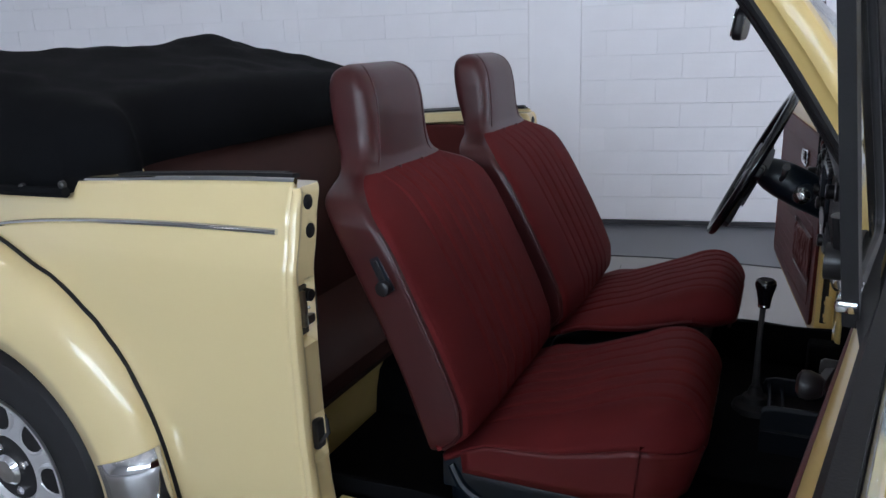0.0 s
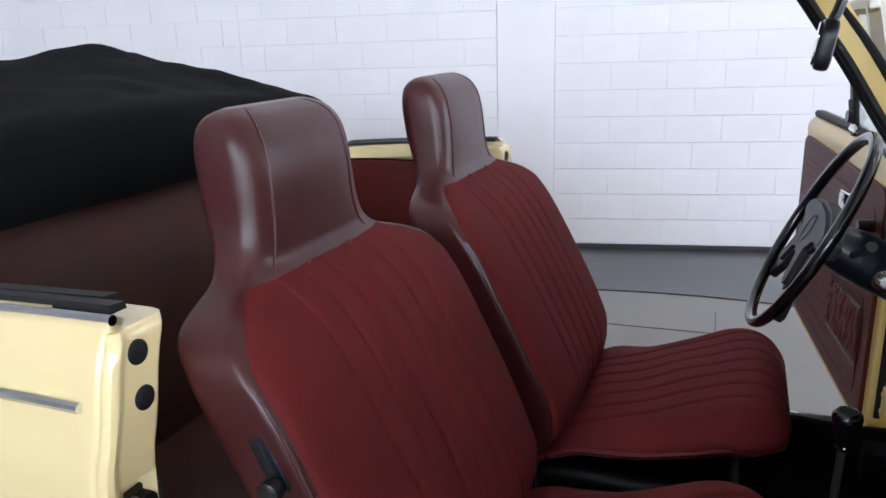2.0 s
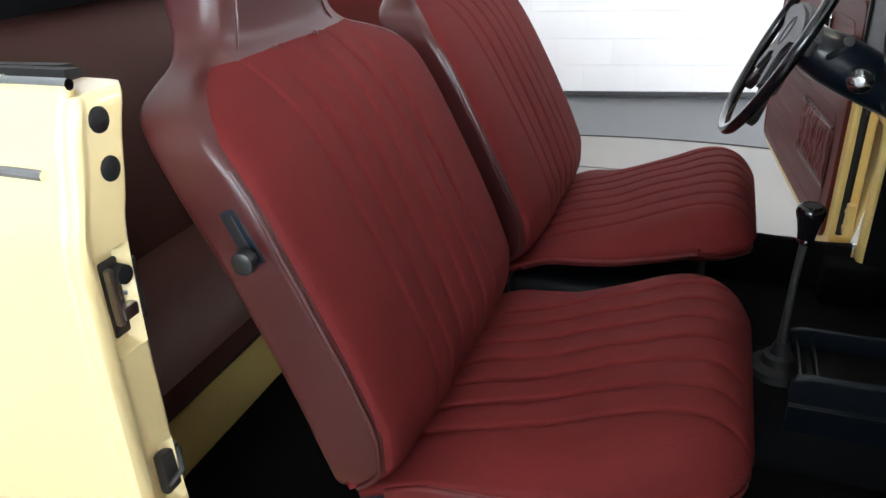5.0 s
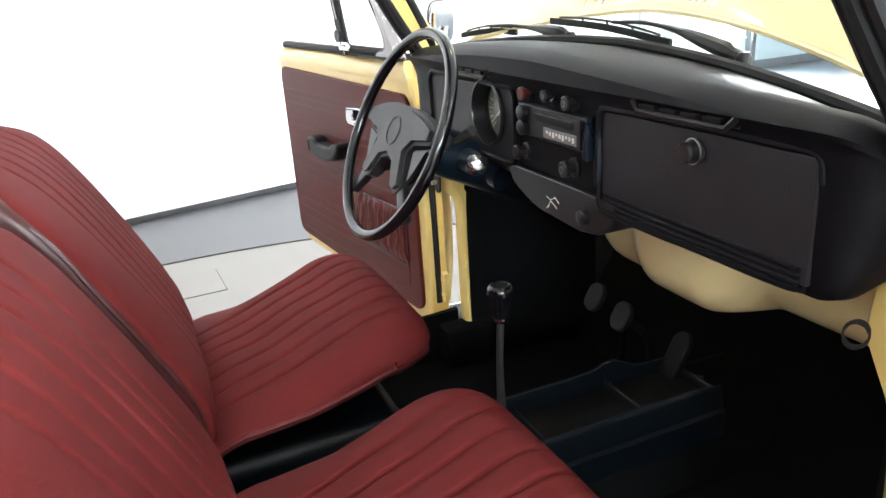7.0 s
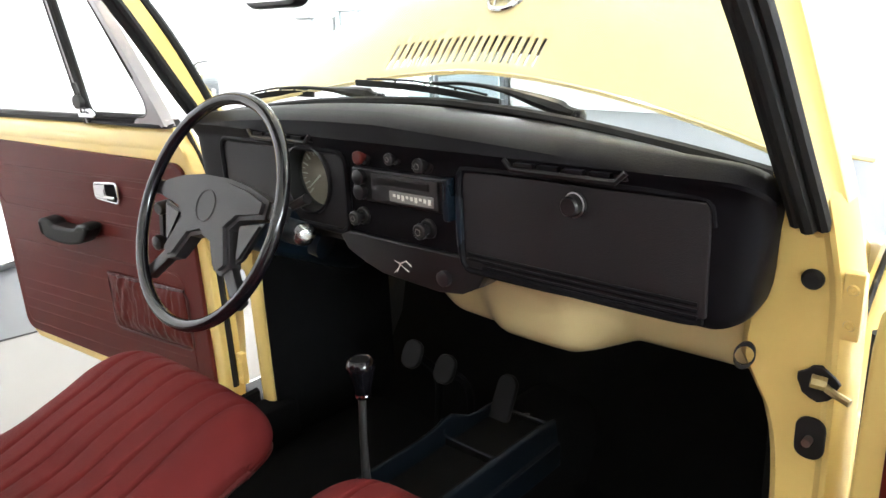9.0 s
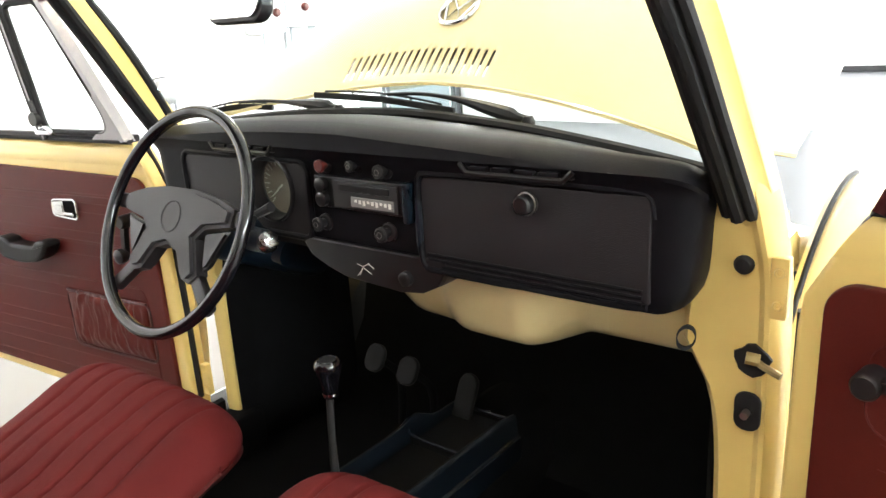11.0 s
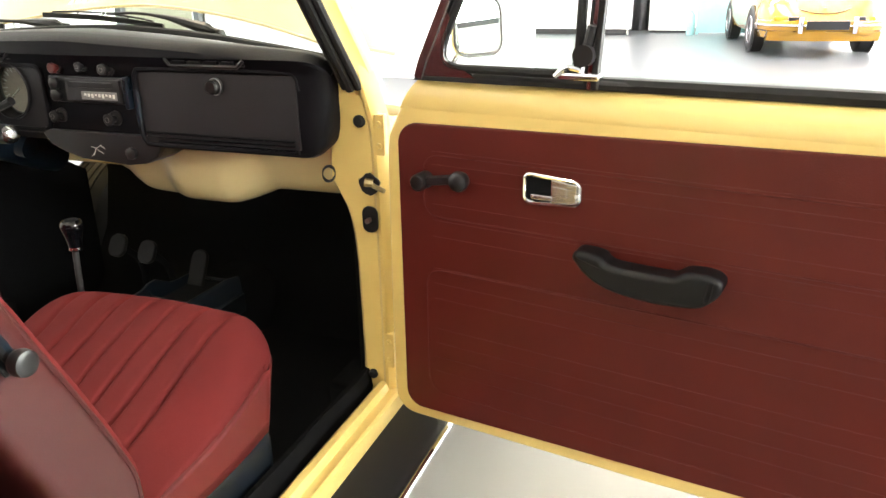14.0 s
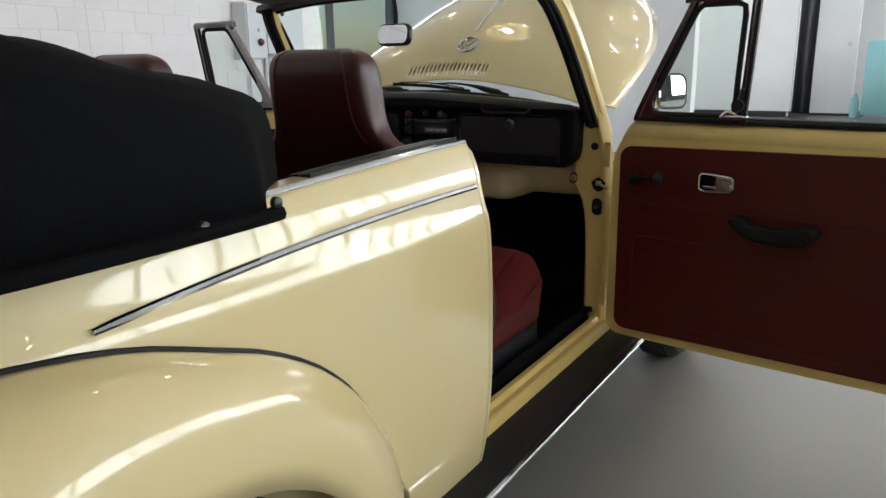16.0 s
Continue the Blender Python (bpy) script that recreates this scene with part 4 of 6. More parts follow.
# the paler outer cream stands in for light bounced under the dash
part("tank_panel", sheet(tank, steps(0, 1, 130), steps(0, 1, 18)), PAINT, car, "cream painted panel below the dashboard", solid=0.0)
part("panel_back", block((0.12, -0.54, 0.735), (0.50, 0.54, 0.82), 0.02), PAINT_SHADED, car)
part("scuttle_bulkhead", block((0.02, -0.54, 0.87), (0.075, 0.54, 1.0), 0.01), DASH, car)
for side in (-1, 1):
    loop = [(-0.024 + 0.008 * math.cos(q), side * (0.530 + 0.009 * math.cos(q)), 0.803 + 0.0145 * math.sin(q)) for q in [2 * math.pi * k / 20 for k in range(20)]]
    part("coat_strap", loft([[(x - 0.0012, y, z - 0.0026), (x + 0.0026, y, z - 0.0026), (x + 0.0026, y, z + 0.0026), (x - 0.0012, y, z + 0.0026)] for x, y, z in loop + loop[:1]], caps=False), RUBBER, car, "black pull strap")

# steering
HUB, RAKE = Vector((-0.217, 0.261, 0.909)), 0.464
AXIS = Vector((math.cos(RAKE), 0, -math.sin(RAKE)))
SM = Matrix(((0, math.sin(RAKE), -math.cos(RAKE), HUB.x), (-1, 0, 0, HUB.y), (0, math.cos(RAKE), math.sin(RAKE), HUB.z), (0, 0, 0, 1)))
ring = [(0.187 * math.cos(2 * math.pi * k / 64), 0.187 * math.sin(2 * math.pi * k / 64), 0) for k in range(64)]
wheel = part("steering_wheel", tube(ring, 0.0105, 14, closed=True), GLOSSBLK, car, "thin-rimmed black four-spoke steering wheel", m=SM)


def flat_plate(points, z0, z1, r):
    """An outline in the wheel's plane, from depth z0 to z1."""
    bm = bmesh.new()
    f = bm.faces.new([bm.verts.new((x, y, z0)) for x, y in points])
    top = bmesh.ops.extrude_face_region(bm, geom=[f])
    bmesh.ops.translate(bm, vec=(0, 0, z1 - z0), verts=[v for v in top["geom"] if isinstance(v, bmesh.types.BMVert)])
    bmesh.ops.recalc_face_normals(bm, faces=bm.faces)
    caps = [f for f in bm.faces if len(f.verts) == len(points)]
    bmesh.ops.bevel(bm, geom=list({e for f in caps for e in f.edges}), offset=r, segments=2, affect="EDGES")
    return bm


pad = [(-0.150, 0.034), (-0.10, 0.048), (-0.04, 0.056), (0.04, 0.056), (0.10, 0.048), (0.150, 0.034), (0.150, 0.006), (0.090, -0.004), (0.070, -0.022), (0.098, -0.078), (0.080, -0.094), (0.058, -0.088), (0.030, -0.048), (0.0, -0.040),
       (-0.030, -0.048), (-0.058, -0.088), (-0.080, -0.094), (-0.098, -0.078), (-0.070, -0.022), (-0.090, -0.004), (-0.150, 0.006)]
part("hub_pad", flat_plate(pad, -0.030, 0.004, 0.007), GREYPL, wheel, "charcoal four-arm hub pad")
part("hub_emblem", tube([(0.026 * math.cos(2 * math.pi * k / 24), 0.006 + 0.026 * math.sin(2 * math.pi * k / 24), 0.0045) for k in range(24)], 0.0010, 6, closed=True), GREYPL, wheel, "moulded round emblem")
for s in (-1, 1):
    part("spoke", move(block((0.140, -0.013, -0.022), (0.186, 0.013, -0.006), 0.005), Matrix.Translation((0, 0.020, 0)) if s > 0 else Matrix.Translation((0, 0.020, 0)) @ Matrix.Rotation(math.pi, 4, "Z")), PLASTIC, wheel, "black spoke")
    a = math.atan2(-0.118, s * 0.124)
    part("spoke", move(block((0.105, -0.012, -0.024), (0.188, 0.012, -0.006), 0.005), Matrix.Rotation(a, 4, "Z")), PLASTIC, wheel, "black spoke")
    part("horn_pad", flat_plate([(s * 0.085, -0.012), (s * 0.145, 0.000), (s * 0.135, -0.018), (s * 0.112, -0.062), (s * 0.100, -0.070)], -0.020, -0.006, 0.004), PLASTIC, wheel)
col = [HUB + AXIS * d for d in (0.02, 0.05, 0.08, 0.12, 0.30, 0.34)]
column = part("steering_column", tube(col, [0.030, 0.040, 0.045, 0.046, 0.040, 0.034], 20), BLUEPL, car, "blue-black steering column shroud")
part("ignition_lock", join(tube([HUB + AXIS * 0.140 + Vector((0, -0.02, 0.004)), HUB + AXIS * 0.140 + Vector((-0.012, -0.096, 0.008))], [0.022, 0.0205], 18), tube([HUB + AXIS * 0.20 + Vector((0, -0.01, 0.0)), HUB + AXIS * 0.21 + Vector((0, -0.055, -0.006))], 0.026, 14)), BLUEPL, column)
part("lock_face", tube([HUB + AXIS * 0.140 + Vector((-0.012, -0.095, 0.008)), HUB + AXIS * 0.140 + Vector((-0.0135, -0.101, 0.009)), HUB + AXIS * 0.140 + Vector((-0.0145, -0.107, 0.0095)), HUB + AXIS * 0.140 + Vector((-0.015, -0.1085, 0.0096))], [0.0195, 0.0185, 0.0125, 0.006], 20), SATIN, column, "chrome ignition lock")
part("stalk", tube([HUB + AXIS * 0.075 + Vector((0, -0.04, 0.005)), HUB + AXIS * 0.080 + Vector((0.002, -0.10, 0.030)), HUB + AXIS * 0.080 + Vector((0.004, -0.165, 0.058))], [0.006, 0.006, 0.0085], 8), PLASTIC, column, "black wiper stalk")
part("stalk", tube([HUB + AXIS * 0.075 + Vector((0, 0.04, 0.0)), HUB + AXIS * 0.080 + Vector((0.0, 0.14, 0.01))], [0.006, 0.008], 8), PLASTIC, column, "black indicator stalk")

# pedals
for y, z, w, h in ((0.246, 0.490, 0.052, 0.062), (0.152, 0.482, 0.052, 0.062)):
    pd = part("pedal", move(move(outline(round_outline(-w / 2, -h / 2, w / 2, h / 2, 0.022), 0.014, 0.005), Matrix.Rotation(math.pi / 2, 4, "Z")), pose(0.212, y, z, 0, 30, 0)), PEDAL, car, "grey rubber pedal pad")
    part("pedal_arm", tube(curve([(0.216, y, z), (0.28, y, z - 0.08), (0.27, y, 0.27)], 8), 0.009, 8), CARPET, pd)
pd = part("accelerator", move(move(outline(round_outline(-0.024, -0.055, 0.024, 0.055, 0.023), 0.014, 0.005), Matrix.Rotation(math.pi / 2, 4, "Z")), pose(0.250, 0.030, 0.432, 0, 28, 0)), PEDAL, car, "black accelerator pedal")
part("pedal_pivot", tube([(0.26, 0.002, 0.40), (0.30, 0.002, 0.38)], 0.01, 8), DARKST, pd)

# gear lever and tunnel tray
lever = part("gear_lever", tube(curve([(-0.165, -0.012, 0.41), (-0.166, -0.014, 0.55), (-0.163, -0.018, 0.655)], 10), [0.010, 0.009, 0.008, 0.007, 0.0065, 0.006, 0.006, 0.006, 0.006, 0.006], 12), DARKST, car, "dark metal gear lever with black knob")
part("gear_knob", move(spin([(0.009, -0.030), (0.0130, -0.027), (0.0145, -0.015), (0.0175, 0.000), (0.0212, 0.012), (0.0220, 0.018), (0.0205, 0.0245), (0.0170, 0.0285), (0.0150, 0.0290), (0.0135, 0.0275), (0.001, 0.0275)], 28, "z"), Matrix.Translation((-0.162, -0.019, 0.676))), GLOSSBLK, lever, "black tapered gear knob")
part("knob_collar", move(spin([(0.0122, -0.035), (0.0134, -0.031), (0.0125, -0.026)], 20, "z"), Matrix.Translation((-0.162, -0.019, 0.676))), CHROME, lever, "chrome collar")
part("knob_inlay", move(spin([(0.001, 0.0285), (0.0130, 0.0282), (0.0135, 0.027)], 20, "z"), Matrix.Translation((-0.162, -0.019, 0.676))), RUBBER, lever, "dark inlay")
part("lever_boot", spin([(0.050, 0.392), (0.046, 0.405), (0.030, 0.412), (0.026, 0.425), (0.018, 0.430), (0.012, 0.450)], 24, "z"), RUBBER, lever, "black rubber boot").matrix_basis = Matrix.Translation((-0.165, -0.012, 0))


TRAY_FAR, TRAY_NEAR = 0.056, -0.086


def tray_wall(y, out):
    """One long side of the tray: a rounded rail, outside falling away to a fold."""
    rows = []
    for x, z in ((-0.150, 0.428), (-0.144, 0.440), (-0.125, 0.446), (0.03, 0.446), (0.07, 0.449), (0.092, 0.457), (0.115, 0.457), (0.140, 0.444), (0.165, 0.431), (0.19, 0.427), (0.225, 0.427), (0.250, 0.424)) if out > 0 else ((-0.150, 0.428), (-0.144, 0.438), (-0.125, 0.443), (0.10, 0.443), (0.20, 0.441), (0.250, 0.432)):
        rows.append([(x, y + out * 0.016, 0.31), (x, y + out * 0.016, 0.384), (x, y + out * 0.010, 0.390), (x, y + out * 0.007, z - 0.010), (x, y + out * 0.0055, z - 0.003), (x, y + out * 0.002, z), (x, y - out * 0.002, z - 0.0005), (x, y - out * 0.0045, z - 0.005), (x, y - out * 0.003, 0.38)])
    return loft(rows)


console = part("tunnel_tray", loft([[(x, y, z) for y, z in ((TRAY_NEAR - 0.018, 0.30), (TRAY_NEAR, 0.404), (TRAY_FAR, 0.404), (TRAY_FAR + 0.018, 0.30))] for x in (-0.150, 0.05, 0.250)]), PEDAL, car, "blue-black open storage tray on the tunnel")
part("tray_side", tray_wall(TRAY_FAR, 1), TRAYPL, console, "blue-black moulded rail")
part("tray_side", tray_wall(TRAY_NEAR, -1), TRAYPL, console, "blue-black moulded rail")
for x, h in ((-0.140, 0.432), (-0.112, 0.424), (0.086, 0.430), (0.246, 0.426)):
    part("tray_divider", tube(curve([(x, TRAY_FAR - 0.002, h + 0.006), (x + 0.004, TRAY_FAR - 0.010, h - 0.008), (x + 0.006, -0.015, h - 0.012), (x + 0.004, TRAY_NEAR + 0.010, h - 0.008), (x, TRAY_NEAR + 0.002, h + 0.002)], 12), 0.0042, 8), TRAYPL, console)
    part("tray_rib", block((x + 0.003, TRAY_NEAR + 0.002, 0.400), (x + 0.008, TRAY_FAR - 0.002, h - 0.011), 0.001), PEDAL, console)
part("tray_fold", tube([(x, TRAY_NEAR - 0.017, 0.386) for x in (-0.148, 0.05, 0.248)], 0.0016, 6), TRAYPL, console)
part("hand_brake", join(tube(curve([(-0.62, 0.0, 0.41), (-0.50, 0.0, 0.425), (-0.36, 0.0, 0.44)], 8), [0.012] * 5 + [0.015] * 3, 10)), PLASTIC, car, "black hand brake lever")

# front seats
SHELL_F = [(0.485, -0.70), (0.498, -0.672), (0.515, -0.645), (0.535, -0.630), (0.58, -0.630), (0.63, -0.645), (0.72, -0.683), (0.79, -0.716), (0.86, -0.751), (0.91, -0.780), (0.94, -0.803), (0.958, -0.822), (0.97, -0.838), (0.985, -0.856), (1.01, -0.866), (1.05, -0.868), (1.10, -0.870), (1.14, -0.876), (1.165, -0.888), (1.18, -0.905), (1.188, -0.925)]
SHELL_R = [(0.47, -0.712), (0.50, -0.722), (0.60, -0.757), (0.69, -0.793), (0.84, -0.861), (0.92, -0.898), (0.95, -0.914), (0.985, -0.935), (1.01, -0.948), (1.08, -0.971), (1.14, -0.977), (1.165, -0.973), (1.18, -0.962), (1.188, -0.945)]
SHELL_W = [(0.485, 0.255), (0.50, 0.266), (0.53, 0.272), (0.56, 0.273), (0.70, 0.273), (0.80, 0.274), (0.88, 0.278), (0.91, 0.277), (0.94, 0.270), (0.955, 0.259), (0.965, 0.241), (0.975, 0.212), (0.985, 0.182), (1.0, 0.159), (1.02, 0.145), (1.05, 0.137), (1.10, 0.133), (1.14, 0.130), (1.16, 0.126), (1.172, 0.119), (1.182, 0.106), (1.188, 0.086)]
SHELL_P = [(0.48, 6.0), (0.56, 8.0), (0.94, 8.0), (0.985, 4.4), (1.188, 4.4)]
BACK_SEAMS = (-0.130, -0.078, -0.026, 0.026, 0.078, 0.130)
CUSH_SEAMS = (-0.156, -0.104, -0.052, 0.0, 0.052, 0.104, 0.156)


def groove(y, seams, depth, width):
    return -depth * sum(math.exp(-((y - q) / width) ** 2) for q in seams)


def pleat_rows(half, seams, n):
    """Stations across a pad, closer together at the seams."""
    near = (-0.012, -0.007, -0.0045, -0.0025, 0.0, 0.0025, 0.0045, 0.007, 0.012)
    plain = [y for y in steps(-half, half, n) if all(abs(y - q) > 0.014 for q in seams)]
    return sorted(plain + [q + d for q in seams for d in near])


def superellipse(cx, hx, hy, n=36, p=3.2):
    out = []
    for k in range(n):
        a = 2 * math.pi * k / n
        c, s = math.cos(a), math.sin(a)
        out.append((cx + hx * math.copysign(abs(c) ** (2 / p), c), hy * math.copysign(abs(s) ** (2 / p), s)))
    return out


def seat_shell():
    rings = []
    zs = [0.485, 0.490, 0.50, 0.515, 0.535] + steps(0.56, 0.88, 13) + steps(0.90, 1.03, 27) + steps(1.04, 1.14, 11) + [1.15, 1.158, 1.165, 1.171, 1.176, 1.180, 1.184, 1.1865, 1.188]
    for z in zs:
        f, r, w = lerp(SHELL_F, z), lerp(SHELL_R, z), lerp(SHELL_W, z)
        rings.append([(x, y, z) for x, y in superellipse((f + r) / 2, (f - r) / 2, w, 60, lerp(SHELL_P, z))])
    return loft(rings)


def shell_front(y, z):
    """How far forward the shell reaches at y and z."""
    f, r, w, p = lerp(SHELL_F, z), lerp(SHELL_R, z), lerp(SHELL_W, z), lerp(SHELL_P, z)
    e = min(abs(y) / w, 0.988)
    return (f + r) / 2 + (f - r) / 2 * (1 - e ** p) ** (1 / p)


def shell_edge(z, s, rear=1):
    """A point on the seam between headrest band and cheek."""
    f, r, w = lerp(SHELL_F, z), lerp(SHELL_R, z), lerp(SHELL_W, z)
    a, p = radians(30), 2 / lerp(SHELL_P, z)
    return ((f + r) / 2 + rear * math.cos(a) ** p * (f - r) / 2, s * math.sin(a) ** p * w, z)


PAD_HALF = 0.2688
PAD_TOP = [(0.0, 0.990), (0.60, 0.990), (0.70, 0.981), (0.80, 0.971), (0.90, 0.957), (0.95, 0.945), (0.98, 0.930), (1.0, 0.905)]


def pad_point(v, y):
    e = abs(y) / PAD_HALF
    low = 0.505 - 0.012 * e ** 2
    z = low + (lerp(PAD_TOP, e) - low) * v
    edge = min(1.0, (1 - e) / 0.05, v / 0.03, (1 - v) / 0.04)
    lift = math.sin(max(0.0, edge) * math.pi / 2)
    x = shell_front(y, z) - 0.003 + 0.0085 * lift + 0.007 * (1 - e ** 4) * math.sin(math.pi * min(1.0, v * 1.05)) ** 0.5
    x += groove(y, BACK_SEAMS, 0.0062, 0.0040) * min(1.0, 0.5 + 2 * v, 0.25 + 9 * (1 - v)) * lift
    x += 0.0016 * math.sin(9 * z + 30 * y) * lift
    return (x, y, z + 0.002 * lift)


def back_pad():
    vs = [0.0, 0.006, 0.014, 0.024, 0.04] + steps(0.07, 0.92, 30) + [0.94, 0.955, 0.968, 0.978, 0.987, 0.994, 1.0]
    ys = sorted(set(pleat_rows(PAD_HALF, BACK_SEAMS, 60) + [q * (PAD_HALF - d) for q in (-1, 1) for d in (0.0, 0.002, 0.005, 0.008)]))
    return sheet(pad_point, vs, ys)


CUSH_P = [(-0.690, 0.486), (-0.62, 0.518), (-0.54, 0.545), (-0.46, 0.574), (-0.39, 0.602), (-0.34, 0.622), (-0.295, 0.627), (-0.262, 0.615), (-0.240, 0.590), (-0.231, 0.566), (-0.232, 0.552), (-0.236, 0.538)]


CUSH_RIM = [(-0.69, 0.488), (-0.62, 0.512), (-0.54, 0.518), (-0.45, 0.528), (-0.37, 0.539), (-0.30, 0.548), (-0.26, 0.554), (-0.235, 0.556)]


def cushion_pad():
    line = curve([(x, 0, z) for x, z in CUSH_P], 40)
    ys = pleat_rows(0.252, CUSH_SEAMS, 49)

    def f(i, y):
        p = line[i]
        e = abs(y) / 0.252
        front = max(0.0, min(1.0, (p.x + 0.48) / 0.24))
        x = p.x - front * 0.098 * max(0.0, (e - 0.55) / 0.45) ** 2.2
        low = max(0.0, min(1.0, (0.584 - p.z) / 0.05)) * front
        w = max(0.0, (e - 0.66) / 0.34) ** 2.4
        z = p.z - 0.012 * e ** 2 * (1 - low)
        z = z * (1 - w) + min(z, lerp(CUSH_RIM, p.x)) * w
        z = max(z, (0.536 + 0.018 * max(0.0, (e - 0.50) / 0.50) ** 1.6) * front)
        g = groove(y, CUSH_SEAMS, 0.0070, 0.0042)
        sq = min(1.0, i / 3)
        return (x + 0.5 * g * low, y * (1 - 0.030 * front ** 2 * w), z + g * (1 - 0.4 * front) * (1 - low) * sq + 0.003 * math.sin(40 * p.x + 7 * y) * (1 - e))
    top = sheet(f, list(range(40)), ys)
    rim = [f(k, -0.252) for k in range(2, 39)] + [f(39, y) for y in ys] + [f(k, 0.252) for k in range(38, 1, -1)]
    return top, rim


def skirt(rim, outer):
    """The apron under the cushion's edge, short on the side towards the tunnel."""
    rows = []
    for v in (0.0, 0.12, 0.3, 0.5, 0.75, 1.0):
        row = []
        for x, y, z in rim:
            inner = max(0.0, min(1.0, (-y * outer + 0.02) / 0.16))
            low = 0.448 + (z - 0.012 - 0.448) * inner
            row.append((x - 0.024 * v * max(0.0, (x + 0.40) / 0.16), y * (0.997 - 0.025 * v), z + v * (low - z)))
        rows.append(row)
    return loft(rows, closed=False)


def front_seat(y0, knob_side, x0=0.0, recline=0.0):
    m = pose(x0, y0, 0)
    seat = part("front_seat", seat_shell(), VINYL, car, "red-brown vinyl front seat with pleated cloth and built-in headrest", m=m)
    part("backrest_pad", back_pad(), CLOTH, seat, "pleated dark red cloth backrest", angle=60, solid=0.012)
    pad_top, rim = cushion_pad()
    part("cushion", pad_top, CLOTH, seat, "pleated dark red cloth cushion", angle=60, solid=0.010)
    part("skirt", skirt(rim, knob_side), VINYL_RED, seat, "red-brown vinyl cushion side", solid=0.006)
    # piping along the cushion and the back's edges
    line = [(x, y * 1.002, z - 0.001) for x, y, z in rim[::3]]
    part("cushion_piping", tube(line, 0.0013, 6), VINYL_RED, seat)
    for s in (-1, 1):
        part("back_piping", tube([Vector(pad_point(v, s * PAD_HALF)) + Vector((-0.0005, s * 0.0012, 0)) for v in steps(0.02, 1.0, 26)], 0.0040, 8), VINYL, seat)
        for front in (-1, 1):
            part("headrest_piping", tube([shell_edge(z, s, front) for z in steps(0.995, 1.14, 12) + [1.15, 1.16, 1.168, 1.175, 1.181, 1.185, 1.1875]], [0.0010, 0.0019] + [0.0022] * 12 + [0.0021, 0.002, 0.0017, 0.001, 0.0004], 6), VINYL, seat)
    for q in (-0.052, 0.052):
        part("tuft_button", move(spin([(0.001, 0.003), (0.003, 0.002), (0.004, -0.003)], 10, "x"), Matrix.Translation((shell_front(q, 0.986) + 0.003, q, 0.986))), VINYL, seat)
    part("seat_frame", join(block((-0.64, -0.205, 0.275), (-0.345, 0.205, 0.36), 0.02, 3), block((-0.69, -0.238, 0.34), (-0.31, 0.238, 0.455), 0.03, 3)), TRAYPL, seat, "blue-black metal seat frame")
    for s in (-1, 1):
        part("seat_rail", block((-0.78, s * 0.17 - 0.015, 0.262), (-0.33, s * 0.17 + 0.015, 0.285), 0.004), RUBBER, seat)
    part("tilt_latch", join(tube(curve([(-0.68, knob_side * 0.232, 0.45), (-0.655, knob_side * 0.238, 0.41), (-0.61, knob_side * 0.236, 0.38)], 8), 0.010, 8), block((-0.70, knob_side * 0.228 - 0.008, 0.40), (-0.655, knob_side * 0.228 + 0.008, 0.47), 0.006)), BLUEPL, seat, "blue-black tilt latch")
    plate_m = pose(-0.784, knob_side * 0.2745, 0.830, 0, -25, 0)
    part("recliner_plate", move(block((-0.012, -0.003, -0.034), (0.012, 0.003, 0.036), 0.003), plate_m), BLUEPL, seat, "dark recliner plate")
    part("recliner_slot", move(block((-0.0045, -0.0045, -0.026), (0.0045, 0.0045, 0.028), 0.002), plate_m), PLASTIC, seat)
    part("recliner_knob", move(spin([(0.007, 0.0), (0.007, knob_side * 0.010), (0.0130, knob_side * 0.012), (0.0142, knob_side * 0.017), (0.0130, knob_side * 0.025), (0.009, knob_side * 0.027), (0.001, knob_side * 0.027)], 22, "y"), Matrix.Translation((-0.773, knob_side * 0.274, 0.811))), PLASTIC, seat, "black recliner knob")
    back = ("backrest_pad", "back_piping", "headrest_piping", "tuft_button", "recliner_plate", "recliner_slot", "recliner_knob")
    for ob in [seat] + [c for c in bpy.data.objects if c.parent is seat and c.name.split(".")[0] in back]:
        ob.data.transform(Matrix(((1, 0, -recline, 0.53 * recline), (0, 1, 0, 0), (0, 0, 1, 0), (0, 0, 0, 1))))
    return seat


front_seat(-0.320, -1)
front_seat(0.316, 1, 0.012, 0.036)


# rear bench
def bench_back(u, v):
    y = -0.595 + 1.19 * u
    e = abs(y) / 0.595
    x = -1.375 - 0.185 * v + 0.03 * math.sin(math.pi * v) * (1 - e ** 4) - 0.03 * e ** 4
    return (x + 0.02 * math.sin(math.pi * min(1, v * 1.0)) , y, 0.47 + 0.53 * v + 0.04 * (1 - e ** 2) * v)


bench = part("rear_bench", sheet(bench_back, steps(0, 1, 31), steps(0, 1, 14)), BROWN, car, "brown vinyl rear bench", solid=0.03)
part("bench_cushion", loft([[(x, y, z) for x, z in ((-1.42, 0.43), (-1.42, 0.515), (-1.36, 0.522), (-1.20, 0.520 + b), (-1.08, 0.512 + b), (-1.045, 0.49), (-1.04, 0.455), (-1.06, 0.425))] for y, b in ((-0.60, -0.03), (-0.57, -0.005), (-0.45, 0.008), (-0.2, 0.012), (0.0, 0.0), (0.2, 0.012), (0.45, 0.008), (0.57, -0.005), (0.60, -0.03))]), BROWN, bench, "brown vinyl bench cushion")


